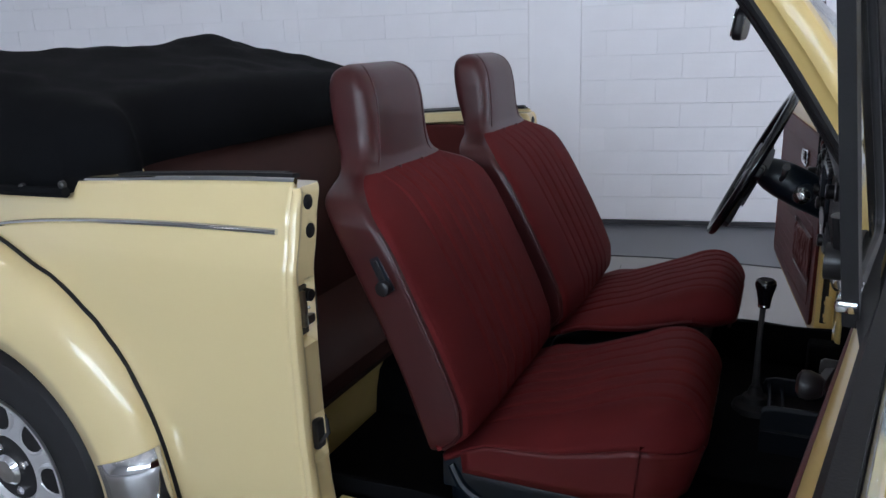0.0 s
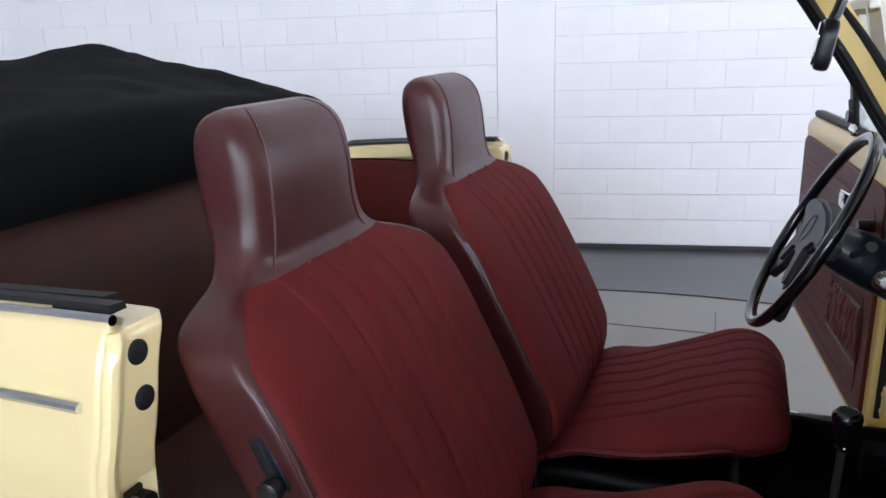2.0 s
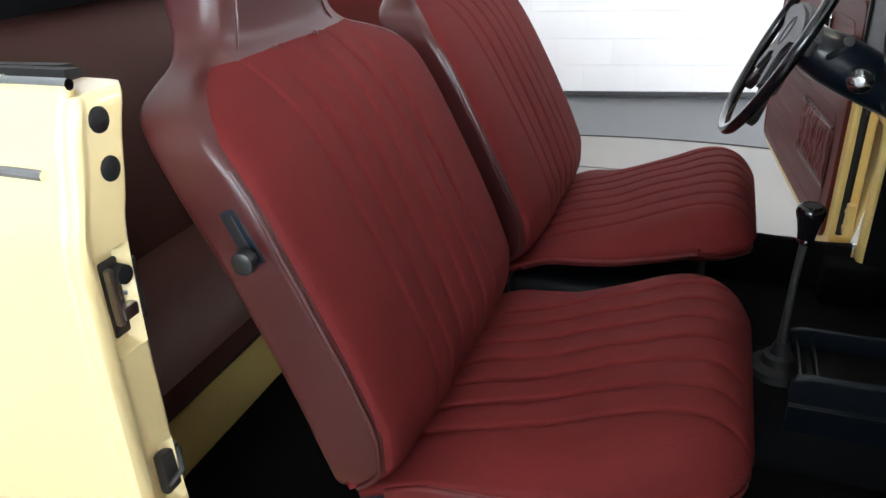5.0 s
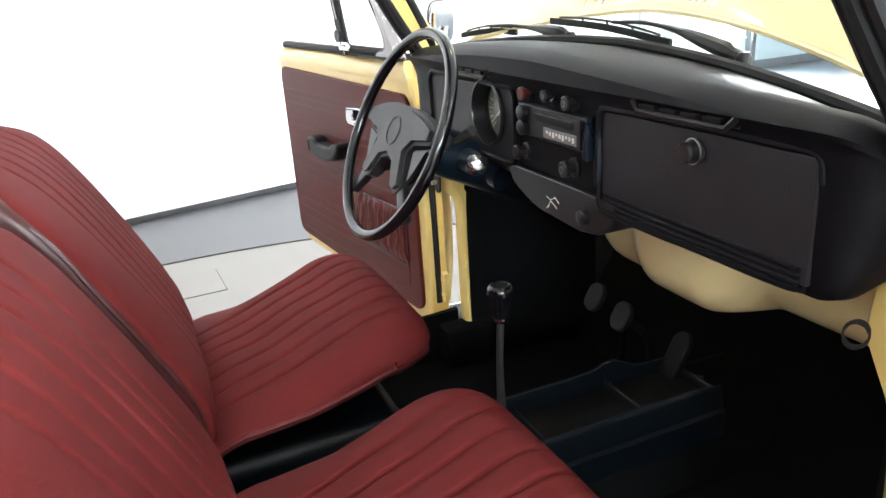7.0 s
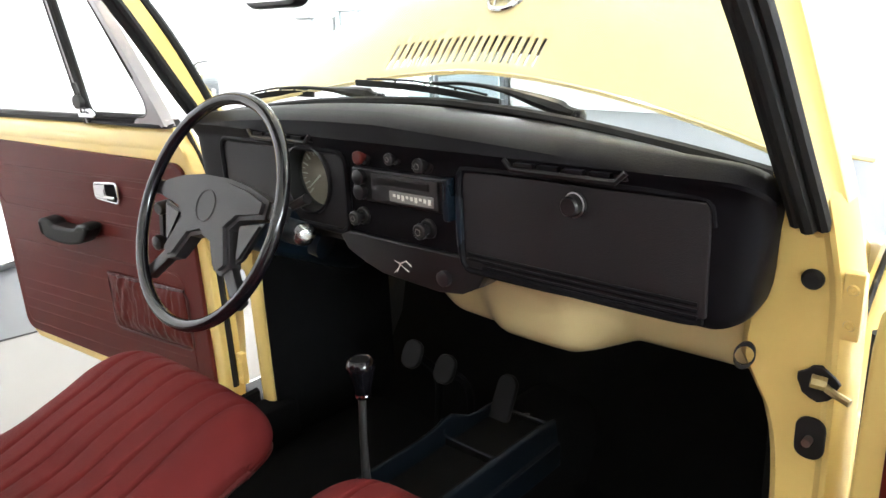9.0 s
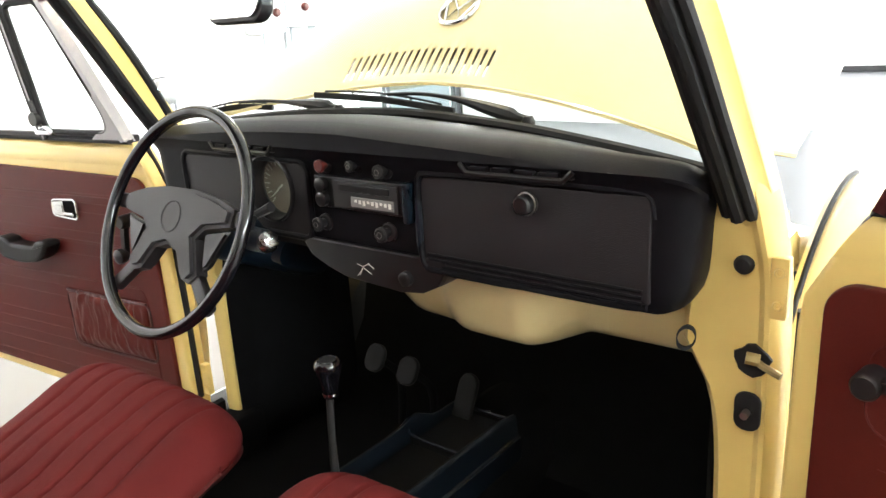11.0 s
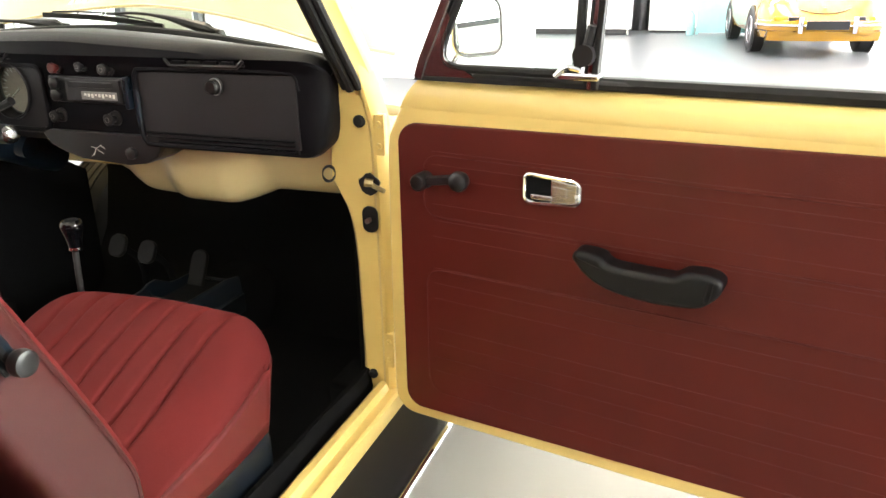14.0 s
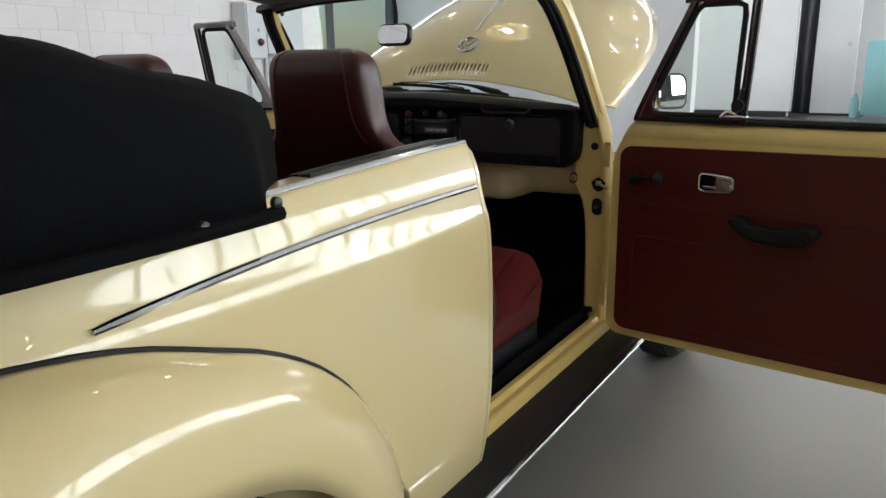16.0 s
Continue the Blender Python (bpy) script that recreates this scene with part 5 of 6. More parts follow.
# folded soft top
def roof(u, v):
    """u across from right (-1) to left (1), v from the front edge to the tail."""
    e = abs(u)
    front = -1.440 + 0.10 * math.exp(-((e - 0.86) / 0.09) ** 2) - (0.03 if e > 0.8 else 0.0) * (e - 0.8) / 0.2 
    back = -2.30 + 0.10 * e ** 2
    x = front + (back - front) * v
    half = 0.672 * (1 - 0.52 * max(0.0, (-x - 1.50) / 0.85) ** 2.2) ** 0.6
    y = u * half
    rise = lerp([(0.0, 0.0), (0.010, 0.085), (0.030, 0.130), (0.06, 0.150), (0.128, 0.168), (0.233, 0.190), (0.35, 0.212), (0.50, 0.244), (0.645, 0.270), (0.78, 0.276), (0.86, 0.262), (0.925, 0.21), (0.976, 0.14), (1.0, 0.0)], v)
    side = lerp([(0.0, 1.0), (0.86, 1.0), (0.93, 1.02), (0.965, 0.96), (0.985, 0.80), (0.995, 0.5), (1.0, 0.0)], e)
    crease = 0.014 * noise.noise(Vector((x * 5.0, y * 4.0, 1.7))) + 0.010 * noise.noise(Vector((x * 13.0 + y * 5, y * 9.0, 0.3)))
    foot = 0.954 + 0.032 * (1 - e ** 6) * max(0.0, 1 - 4 * v) - 0.05 * max(0.0, (v - 0.55)) / 0.45
    z = foot + (rise + 0.046 * math.exp(-((x + 1.99) / 0.07) ** 2 - ((y - 0.46) / 0.20) ** 2)) * side * (1.12 - 0.14 * e ** 2) + crease * min(1.0, 6 * v, 6 * (1 - v), 8 * (1 - e))
    return (x, y + 0.02 * noise.noise(Vector((x * 6, z * 9, u * 3))) * min(1.0, 5 * (1 - e)), z)


UE = sorted(set([-1 + 2 * i / 70 for i in range(71)] + [-0.995, -0.985, -0.975, 0.975, 0.985, 0.995]))
VE = sorted(set([i / 44 for i in range(45)] + [0.008, 0.016, 0.03, 0.985]))
top = part("folded_roof", sheet(roof, UE, VE), CANVAS, car, "black canvas roof folded behind the rear bench", angle=70, solid=0.012)
for s in (-1, 1):
    lip = [(-1.445 - 0.62 * i / 11, s * (0.678 - 0.075 * (i / 11) ** 2.2), 0.962 - 0.014 * i / 11) for i in range(12)]
    part("boot_hem", tube(lip, 0.011, 8), CANVAS, top, "black canvas hem")
    for x, y, z in ((-1.452, 0.680, 0.977), (-1.575, 0.676, 0.966)):
        part("press_stud", move(spin([(0.001, s * 0.005), (0.005, s * 0.004), (0.0080, s * 0.002), (0.0085, -s * 0.006)], 16, "y"), Matrix.Translation((x, s * y, z))), DARKST, top, "dark metal press stud")


# doors
def door(side):
    k = -side
    turn = radians(DOOR_DEG[side])
    ox = Vector((-math.sin(turn), side * math.cos(turn), 0))
    oy = Vector((math.cos(turn), side * math.sin(turn), 0))
    m = Matrix(((ox.x, oy.x, 0, -0.032 if side < 0 else -0.026), (ox.y, oy.y, 0, -0.655 if side < 0 else 0.655 + FAR_IN), (0, 0, 1, 0), (0, 0, 0, 1)))
    edge = [(-0.004, 0.392), (-0.004, 0.60), (0.0, 0.85), (0.004, 0.885), (0.028, 0.932), (0.040, 0.950), (0.30, 0.950), (0.60, 0.950), (0.893, 0.950), (0.893, 0.60), (0.880, 0.42), (0.865, 0.362), (0.835, 0.340), (0.50, 0.330), (0.048, 0.325)]
    corner = [(0.040 - 0.044 * math.cos(radians(q)), 0.370 - 0.045 * math.sin(radians(q))) for q in (80, 64, 48, 32, 16, 2)]
    d = part("car_door", outline(edge + corner, 0.052, 0.008, 3), PAINT_SHADED, car, "open cream yellow car door with red-brown trim", m=m)
    rail = []
    for i, x in enumerate((0.0, 0.10, 0.18, 0.26, 0.34, 0.42, 0.60, 0.80, 0.89)):
        n = lerp([(0.10, 0.15), (0.42, 1.0)], x)
        prof = [(0.050, 0.934), (0.003, 0.934), (-0.0003, 0.936), (-0.0003, 0.948), (0.0024 * n - 0.0003, 0.960), (0.008 * n + 0.001, 0.970), (0.014 * n + 0.003, 0.978), (0.020 * n + 0.006, 0.983), (0.022 * n + 0.010, 0.985), (0.050, 0.985)]
        rail.append([(x if i else lerp([(0.932, 0.030), (0.950, 0.040), (0.970, 0.053), (0.985, 0.066)], z), y, z) for y, z in prof])
    part("belt_rail", loft(rail), PAINT_SHADED, d, angle=60)
    # outer skin
    skin_top = [(0.0, 0.858), (0.028, 0.924), (0.052, 0.960), (0.072, 0.975), (0.90, 0.975)]
    part("door_skin", sheet(lambda u, v: (0.004 + 0.884 * u, 0.049 + 0.030 * math.sin(math.pi * v) ** 0.7, 0.352 + (lerp(skin_top, 0.89 * u) - 0.352) * v), [0.0, 0.02, 0.04, 0.06, 0.08, 0.1] + steps(0.2, 1, 9), steps(0, 1, 12)), PAINT, d, "glossy cream outer skin", solid=0.004)
    # trim board with its welded lines
    tp = round_outline(0.030, 0.352, 0.868, 0.902, 0.036, 8)
    tp = [(x, z + (0.022 * (x - 0.042) if z < 0.6 else 0.010 + 0.018 * (x - 0.042))) for x, z in tp]
    part("door_trim", move(outline(tp, 0.012, 0.004), Matrix.Translation((0, -0.010, 0))), TRIM, d, "red-brown vinyl door trim with pressed lines")
    for z in (0.868, 0.845, 0.822, 0.775, 0.745, 0.715, 0.655, 0.625, 0.595, 0.535, 0.505, 0.475, 0.445):
        part("pressed_line", tube([(x, -0.0100, z - 0.006 * (x - 0.1)) for x in (0.10, 0.48, 0.845)], 0.0007, 5), TRIM, d)
    for x0, z0, x1, z1 in ((0.082, 0.752, 0.852, 0.862), (0.085, 0.400, 0.848, 0.652)):
        part("pressed_frame", tube([(x, -0.0100, z - 0.004 * x) for x, z in round_outline(x0, z0, x1, z1, 0.03, 5)], 0.0015, 5, closed=True), TRIM, d)
    # belt rail with its rubber
    part("belt_rubber", loft([[(x, 0.018, 0.982), (x, 0.015, 0.992), (x, 0.020, 1.000), (x, 0.034, 1.001), (x, 0.036, 0.982)] for x in steps(0.072, 0.885, 8)]), RUBBER, d, "black rubber window seal")
    part("belt_lip", loft([[(x, y + 0.010, 0.984), (x, y, 0.985), (x, y - 0.001, 0.991 + h), (x, y + 0.004, 0.996 + h), (x, 0.018 + y, 0.998 + h)] for x, y, h in ((0.064, -0.004, -0.006), (0.072, -0.006, 0.0), (0.12, -0.006, 0.001), (0.22, -0.005, 0.001), (0.34, 0.002, 0.001), (0.44, 0.017, 0.0), (0.885, 0.018, 0.0))]), RUBBER, d, "black rubber lip along the window sill")
    part("belt_trim", loft([[(x, 0.040, 0.980), (x, 0.039, 0.994), (x, 0.046, 0.996), (x, 0.052, 0.984)] for x in steps(0.084, 0.885, 8)]), CHROME, d, "bright outer window trim")
    part("window_glass_edge", block((0.385, 0.0365, 0.978), (0.880, 0.0388, 1.004), 0.001), GLASS, d, "wound-down window glass")
    # quarter light, leaning inwards
    lean = Matrix(((1, 0, 0, 0), (0, 1, -0.10, 0.10 * 0.985 - 0.012), (0, 0, 1, 0), (0, 0, 0, 1)))
    bars = part("quarter_light_frame", move(join(loft([[(x - 0.006, 0.010, z), (x - 0.005, 0.004, z + 0.002), (x + 0.008, 0.004, z - 0.002), (x + 0.013, 0.012, z - 0.004), (x + 0.012, 0.030, z - 0.004), (x - 0.008, 0.030, z)] for x, z in ((0.072, 0.989), (0.084, 1.018), (0.152, 1.145), (0.205, 1.240), (0.232, 1.290), (0.241, 1.310))]),
                loft([[(x, 0.006, z - 0.010), (x, 0.004, z + 0.006), (x, 0.012, z + 0.012), (x, 0.026, z + 0.010), (x, 0.028, z - 0.008)] for x, z in ((0.215, 1.306), (0.30, 1.306), (0.402, 1.304))]), move(outline([(0.072, 0.986), (0.190, 0.986), (0.160, 1.006), (0.134, 1.012), (0.125, 1.026), (0.127, 1.046), (0.142, 1.085), (0.130, 1.105)], 0.010), Matrix.Translation((0, 0.007, 0)))), lean), ALUMINIUM, d, "satin metal quarter light frame")
    part("divider_post", move(loft([[(x - 0.001, 0.010, z), (x + 0.005, 0.009, z), (x + 0.006, 0.020, z), (x - 0.001, 0.022, z)] for x, z in ((0.366, 0.985), (0.379, 1.12), (0.395, 1.308))]), lean), ALUMINIUM, d, "bright metal divider post")
    part("window_channel", move(loft([[(x + 0.0062, 0.008, z), (x + 0.014, 0.009, z), (x + 0.014, 0.022, z), (x + 0.0062, 0.023, z)] for x, z in ((0.366, 0.985), (0.379, 1.12), (0.395, 1.306))]), lean), RUBBER, d, "black window channel rubber")
    part("divider_rubber", move(loft([[(x - 0.007, 0.012, z), (x - 0.0012, 0.011, z), (x - 0.0012, 0.021, z), (x - 0.007, 0.020, z)] for x, z in ((0.366, 0.99), (0.379, 1.12), (0.394, 1.30))]), lean), RUBBER, d, "black divider rubber")
    seal = [(0.152, 1.006), (0.136, 1.008), (0.125, 1.014), (0.119, 1.024), (0.120, 1.040), (0.128, 1.060), (0.165, 1.128), (0.222, 1.238), (0.246, 1.278), (0.262, 1.290), (0.352, 1.290), (0.368, 1.282), (0.370, 1.262), (0.358, 1.12), (0.352, 1.03), (0.346, 1.012), (0.330, 1.006)]
    part("quarter_light_seal", move(tube([(x, 0.014, z) for x, z in seal], 0.0075, 8, closed=True), lean), RUBBER, d, "black rubber seal")
    ql = part("quarter_light", move(outline([(x, z) for x, z in seal], 0.003), lean), GLASS, d, "clear quarter light glass", flat=True)
    ql.data.transform(Matrix.Translation((0, 0.014, 0)))
    ql.visible_shadow = False
    part("quarter_light_catch", join(tube([(0.364, -0.004, 1.036), (0.364, -0.022, 1.036)], 0.016, 14), tube([(0.364, -0.010, 1.036), (0.374, -0.014, 1.078)], 0.007, 8)), PLASTIC, d, "black quarter light catch")
    part("catch_bracket", join(block((0.322, -0.010, 0.998), (0.388, 0.008, 1.010), 0.004), tube(curve([(0.318, -0.008, 1.004), (0.336, -0.012, 1.018), (0.358, -0.010, 1.014)], 6), 0.005, 8)), CHROME, d, "bright catch bracket")
    # handle
    hx, hz = 0.321, 0.827
    h = round_outline(-0.046, -0.0235, 0.046, 0.0235, 0.011)
    h = [(x, z * (1.0 if x < 0 else 1.0 - 0.24 * x / 0.046)) for x, z in h]
    part("handle_bezel", tube([(hx + x, -0.0145, hz + z) for x, z in h], 0.0036, 8, closed=True), CHROME, d, "chrome inner door handle")
    part("handle_well", move(outline([(x * 0.97, z * 0.97) for x, z in h], 0.004), Matrix.Translation((hx, -0.0135, hz))), CANVAS, d, "black handle well")
    part("handle_plate", move(outline([(0.000, -0.019), (0.043, -0.0155), (0.0435, 0.0145), (0.000, 0.019)], 0.006, 0.002), Matrix.Translation((hx, -0.019, hz))), SATIN, d, "satin metal handle plate")
    part("handle_lever", join(block((hx - 0.034, -0.021, hz - 0.0165), (hx + 0.004, -0.014, hz - 0.007), 0.003), move(outline([(0.0, -0.011), (0.024, -0.009), (0.024, 0.007), (0.0, 0.009)], 0.003, 0.001), Matrix.Translation((hx + 0.003, -0.0205, hz)))), SATIN, d, "satin metal lever")
    # window crank
    kx, kz = (0.172, 0.832) if side < 0 else (0.098, 0.742)
    px, pz = 0.088, 0.818
    ux, uz = (kx - px) / math.hypot(kx - px, kz - pz), (kz - pz) / math.hypot(kx - px, kz - pz)
    arm_rows = [[(px + (kx - px) * t - uz * w, -0.026 - b, pz + (kz - pz) * t + ux * w) for w, b in ((-0.0085, c), (-0.006, c + 0.010), (0.006, c + 0.010), (0.0085, c))] for t, c in ((0.0, 0.0), (0.45, 0.002), (1.0, 0.003))]
    crank = part("window_crank", join(move(spin([(0.015, 0.0), (0.015, -0.030), (0.012, -0.034), (0.001, -0.034)], 18, "y"), Matrix.Translation((px, -0.010, pz))), loft(arm_rows)), PLASTIC, d, "black window crank")
    part("crank_knob", move(spin([(0.010, 0.0), (0.014, -0.005), (0.0175, -0.016), (0.016, -0.024), (0.010, -0.028), (0.001, -0.028)], 18, "y"), Matrix.Translation((kx, -0.030, kz))), PLASTIC, crank)
    # arm rest
    pull = curve([(0.372, 0, 0.733), (0.375, 0, 0.745), (0.386, 0, 0.749), (0.408, 0, 0.747), (0.419, 0, 0.743), (0.426, 0, 0.735), (0.438, 0, 0.730), (0.48, 0, 0.728), (0.520, 0, 0.728), (0.531, 0, 0.732), (0.539, 0, 0.739), (0.550, 0, 0.743), (0.575, 0, 0.744), (0.591, 0, 0.738), (0.597, 0, 0.727), (0.594, 0, 0.711), (0.582, 0, 0.693), (0.560, 0, 0.678), (0.50, 0, 0.673), (0.445, 0, 0.679), (0.410, 0, 0.692), (0.386, 0, 0.712)], 64)
    rest = part("arm_rest", move(outline([(p.x, 0.746 + (p.z - 0.746) * 0.84) for p in pull], 0.046, 0.0095, 4), Matrix.Translation((0, -0.055, 0))), ARMPL, d, "black moulded arm rest", angle=55)
    for q in (0.0, 0.007):
        part("arm_rest_rib", tube([(0.573 + 0.006 * t + q, -0.0555 + 0.0100 * max(0.0, abs(2 * t - 1) - 0.6), 0.699 + 0.040 * t) for t in steps(0.1, 0.95, 9)], 0.0012, 5), PLASTIC, rest)
    if side > 0:
        def crease(u, v):
            fold = noise.noise(Vector((u * 17 + 1.5 * v, v * 2.2, 4.2))) + 0.6 * noise.noise(Vector((u * 34, v * 6.0, 1.3)))
            return -0.0125 - 0.011 * math.sin(math.pi * u) ** 0.35 * min(1.0, 5 * v) * min(1.0, 0.5 + 6 * (1 - v)) - 0.0055 * fold * min(1.0, 6 * v, 8 * u, 8 * (1 - u))
        pocket = part("map_pocket", sheet(lambda u, v: (0.088 + 0.295 * u, crease(u, v), 0.474 + 0.142 * v), steps(0, 1, 90), steps(0, 1, 24)), TRIM, d, "gathered, creased map pocket", solid=0.002)
        part("pocket_binding", tube([(x, -0.0115, z) for x, z in round_outline(0.082, 0.468, 0.389, 0.616, 0.022, 6)], 0.0030, 6, closed=True), VINYL, pocket, "dark bound edge")
        part("pocket_hem", tube([(0.088 + 0.295 * u, crease(u, 1.0) - 0.001, 0.617) for u in steps(0, 1, 60)], 0.0035, 6), VINYL, pocket)
    # outside mirror
    g = round_outline(-0.050, -0.050, 0.050, 0.050, 0.026)
    rot = Matrix.Translation((0.110, 0.140, 1.062)) @ Matrix.Rotation(radians(62), 4, "Z") @ Matrix.Rotation(radians(-6), 4, "X")
    mir = part("outside_mirror", move(outline(g, 0.018, 0.007, 3), rot), CHROME, d, "chrome outside mirror")
    part("mirror_glass", move(outline([(x * 0.9, z * 0.9) for x, z in g], 0.002), rot @ Matrix.Translation((0, -0.0025, 0))), MIRROR, d, "mirror glass")
    part("mirror_rim", move(tube([(x, -0.0015, z) for x, z in g], 0.0022, 6, closed=True), rot), DARKST, d, "dark mirror rim")
    part("mirror_arm", tube(curve([(0.088, 0.148, 1.050), (0.070, 0.125, 1.005), (0.060, 0.092, 0.962)], 8), 0.006, 8), CHROME, d, "chrome mirror arm")
    # rubber on the front edge
    part("corner_rubber", tube([(0.002, 0.036, 0.84), (0.006, 0.036, 0.886), (0.029, 0.036, 0.930), (0.052, 0.036, 0.968), (0.066, 0.036, 0.982)], 0.0055, 8), RUBBER, d, "black rubber seal")
    part("door_edge_rubber", tube([(0.004, 0.022, z) for z in steps(0.385, 0.86, 6)], 0.0120, 8), RUBBER, d)
    return d


for side in (-1, 1):
    door(side)


# ---- the show hall ----
WALL = pose(-0.40, 3.33, 0, 0, 0, 11.0)


def structure(name, bm, mat, m=None, flat=False, label=""):
    ob = part(name, bm, mat, None, "", flat=flat, m=m)
    return tagged(ob, label, "", "", "structure")


structure("floor", block((-9.2, -8.2, -0.12), (18.2, 9.2, -0.004), 0.0), EPOXY, label="grey glossy epoxy floor")
CX, CY, RD = -0.45, -0.62, 3.09
disc = structure("turntable_floor", spin([(0.001, 0.0), (RD, 0.0), (RD, -0.02)], 120, "z"), DISC, pose(CX, CY, 0.0))
tagged(disc, "round pale coated floor area")
hatch = structure("floor_hatch", block((-0.255, -0.137, -0.006), (0.255, 0.137, 0.0012), 0.0), SKIRT, pose(-0.645, 2.130, 0.0, 0, 0, 2.0), True, "flush cover in the pale floor")
part("hatch_cover", block((-0.251, -0.133, -0.004), (0.251, 0.133, 0.0032), 0.001, 1), DISC, hatch)
structure("floor_ring", tube([(CX + (RD + 0.006) * math.cos(2 * math.pi * k / 120), CY + (RD + 0.006) * math.sin(2 * math.pi * k / 120), 0.0) for k in range(120)], 0.006, 6, closed=True), SKIRT)

# painted block wall, with a flat pilaster
wall_north = structure("wall_north", block((-9.0, 0.006, -0.02), (4.75, 0.20, 4.0), 0.0), JOINT, WALL, True, "white painted block wall")
structure("pilaster", block((-1.315, -0.010, 0.012), (-0.985, 0.10, 3.99), 0.004), WALLP, WALL, label="flat white pilaster")
structure("baseboard", block((-9.0, -0.012, 0.0), (4.7, 0.004, 0.030), 0.004), SKIRT, WALL)
structure("ceiling", block((-9.2, -8.2, 4.0), (18.2, 9.2, 4.15), 0.0), CEILP, label="white ceiling")
structure("wall_east", block((7.0, 0.85, 0.0), (7.2, 5.2, 4.0), 0.0), PLASTER, label="white plastered partition")
structure("wall_far", block((15.9, -8.2, 0.0), (16.1, 9.2, 4.0), 0.0), PLASTER, label="white end wall")
structure("wall_back", join(block((7.0, 5.1, 0.0), (18.0, 5.3, 4.0), 0.0), block((4.2, 5.1, 3.0), (7.0, 5.3, 4.0), 0.0)), PLASTER, label="white back wall")


def glazed_wall(name, x0, x1, m, n):
    """A wall with a parapet, a head and tall panes between posts."""
    structure(name, join(block((x0, 0, 0.0), (x1, 0.2, 1.85), 0.0), block((x0, 0, 3.4), (x1, 0.2, 4.0), 0.0)), PLASTER, m, label="white wall with tall windows")
    w = (x1 - x0) / n
    for i in range(n):
        win = structure("window_%d" % (i + 1), join(*[block((x0 + w * i + a, 0.05, b), (x0 + w * i + c, 0.15, d), 0.006) for a, b, c, d in ((0, 1.85, 0.07, 3.4), (w - 0.07, 1.85, w, 3.4), (0.07, 1.85, w - 0.07, 1.92), (0.07, 3.33, w - 0.07, 3.4), (w / 2 - 0.025, 1.92, w / 2 + 0.025, 3.33), (0.07, 2.75, w - 0.07, 2.79))]), FRAMEP, m)
        pane = part("pane", block((x0 + w * i + 0.07, 0.095, 1.92), (x0 + w * i + w - 0.07, 0.101, 3.33), 0.0), GLASS, win)
        pane.visible_shadow = False


glazed_wall("wall_south", -3.5, 16.0, pose(0, -8.2, 0), 11)
structure("wall_south_west", block((-9.0, -8.2, 0.0), (-3.5, -8.0, 4.0), 0.0), PLASTER, label="white plastered wall")
structure("wall_west", block((-9.0, -8.2, 0.0), (-8.8, 3.2, 4.0), 0.0), PLASTER, label="white plastered wall")
door_1 = structure("door_1", join(*[block((a, 5.12, b), (c, 5.2, d), 0.006) for a, b, c, d in ((4.25, 0.0, 4.35, 3.0), (5.58, 0.0, 5.66, 3.0), (6.9, 0.0, 7.0, 3.0), (4.35, 2.92, 6.9, 3.0), (4.35, 0.0, 6.9, 0.09), (4.35, 1.0, 6.9, 1.06))]), FRAMEP, label="glazed double door with dark frame")
for a, c in ((4.35, 5.58), (5.66, 6.9)):
    pane = part("pane", block((a, 5.157, 0.09), (c, 5.163, 2.92), 0.0), GLASS, door_1)
    pane.visible_shadow = False
structure("backdrop_north", block((2.0, 12.0, -2), (12.0, 12.1, 9), 0.0), SKYGLOW, label="bright outdoor sky")
structure("backdrop", block((-12, -16.0, -2), (34, -15.9, 14), 0.0), SKYGLOW, label="bright outdoor sky")

# blocks of the wall: each one is a piece
COURSE, LENGTH = 0.1515, 0.310
proto = {}
rng = random.Random(4)


def wall_block(x0, x1, row):
    key = round(x1 - x0, 3)
    if key not in proto:
        bm = block((0, -0.002, 0.0012), (key - 0.0002, 0.02, COURSE - 0.0012), 0.0012, 1)
        me = bpy.data.meshes.new("wall_block")
        bm.to_mesh(me)
        bm.free()
        me.materials.append(WALLP)
        proto[key] = me
    ob = new("wall_block", proto[key])
    ob.parent = wall_north
    ob.matrix_basis = pose(x0 + 0.0001, rng.uniform(-0.0007, 0.0007), 0.034 + COURSE * row)


for row in range(15):
    for lo, hi in ((-2.9, -1.318), (-0.982, 1.6)):
        x = lo
        first = LENGTH * (0.5 if row % 2 else 1.0)
        while x < hi - 0.01:
            w = first if x == lo else LENGTH
            x1 = min(x + w, hi)
            if hi - x1 < 0.06:
                x1 = hi
            wall_block(x, x1, row)
            x = x1
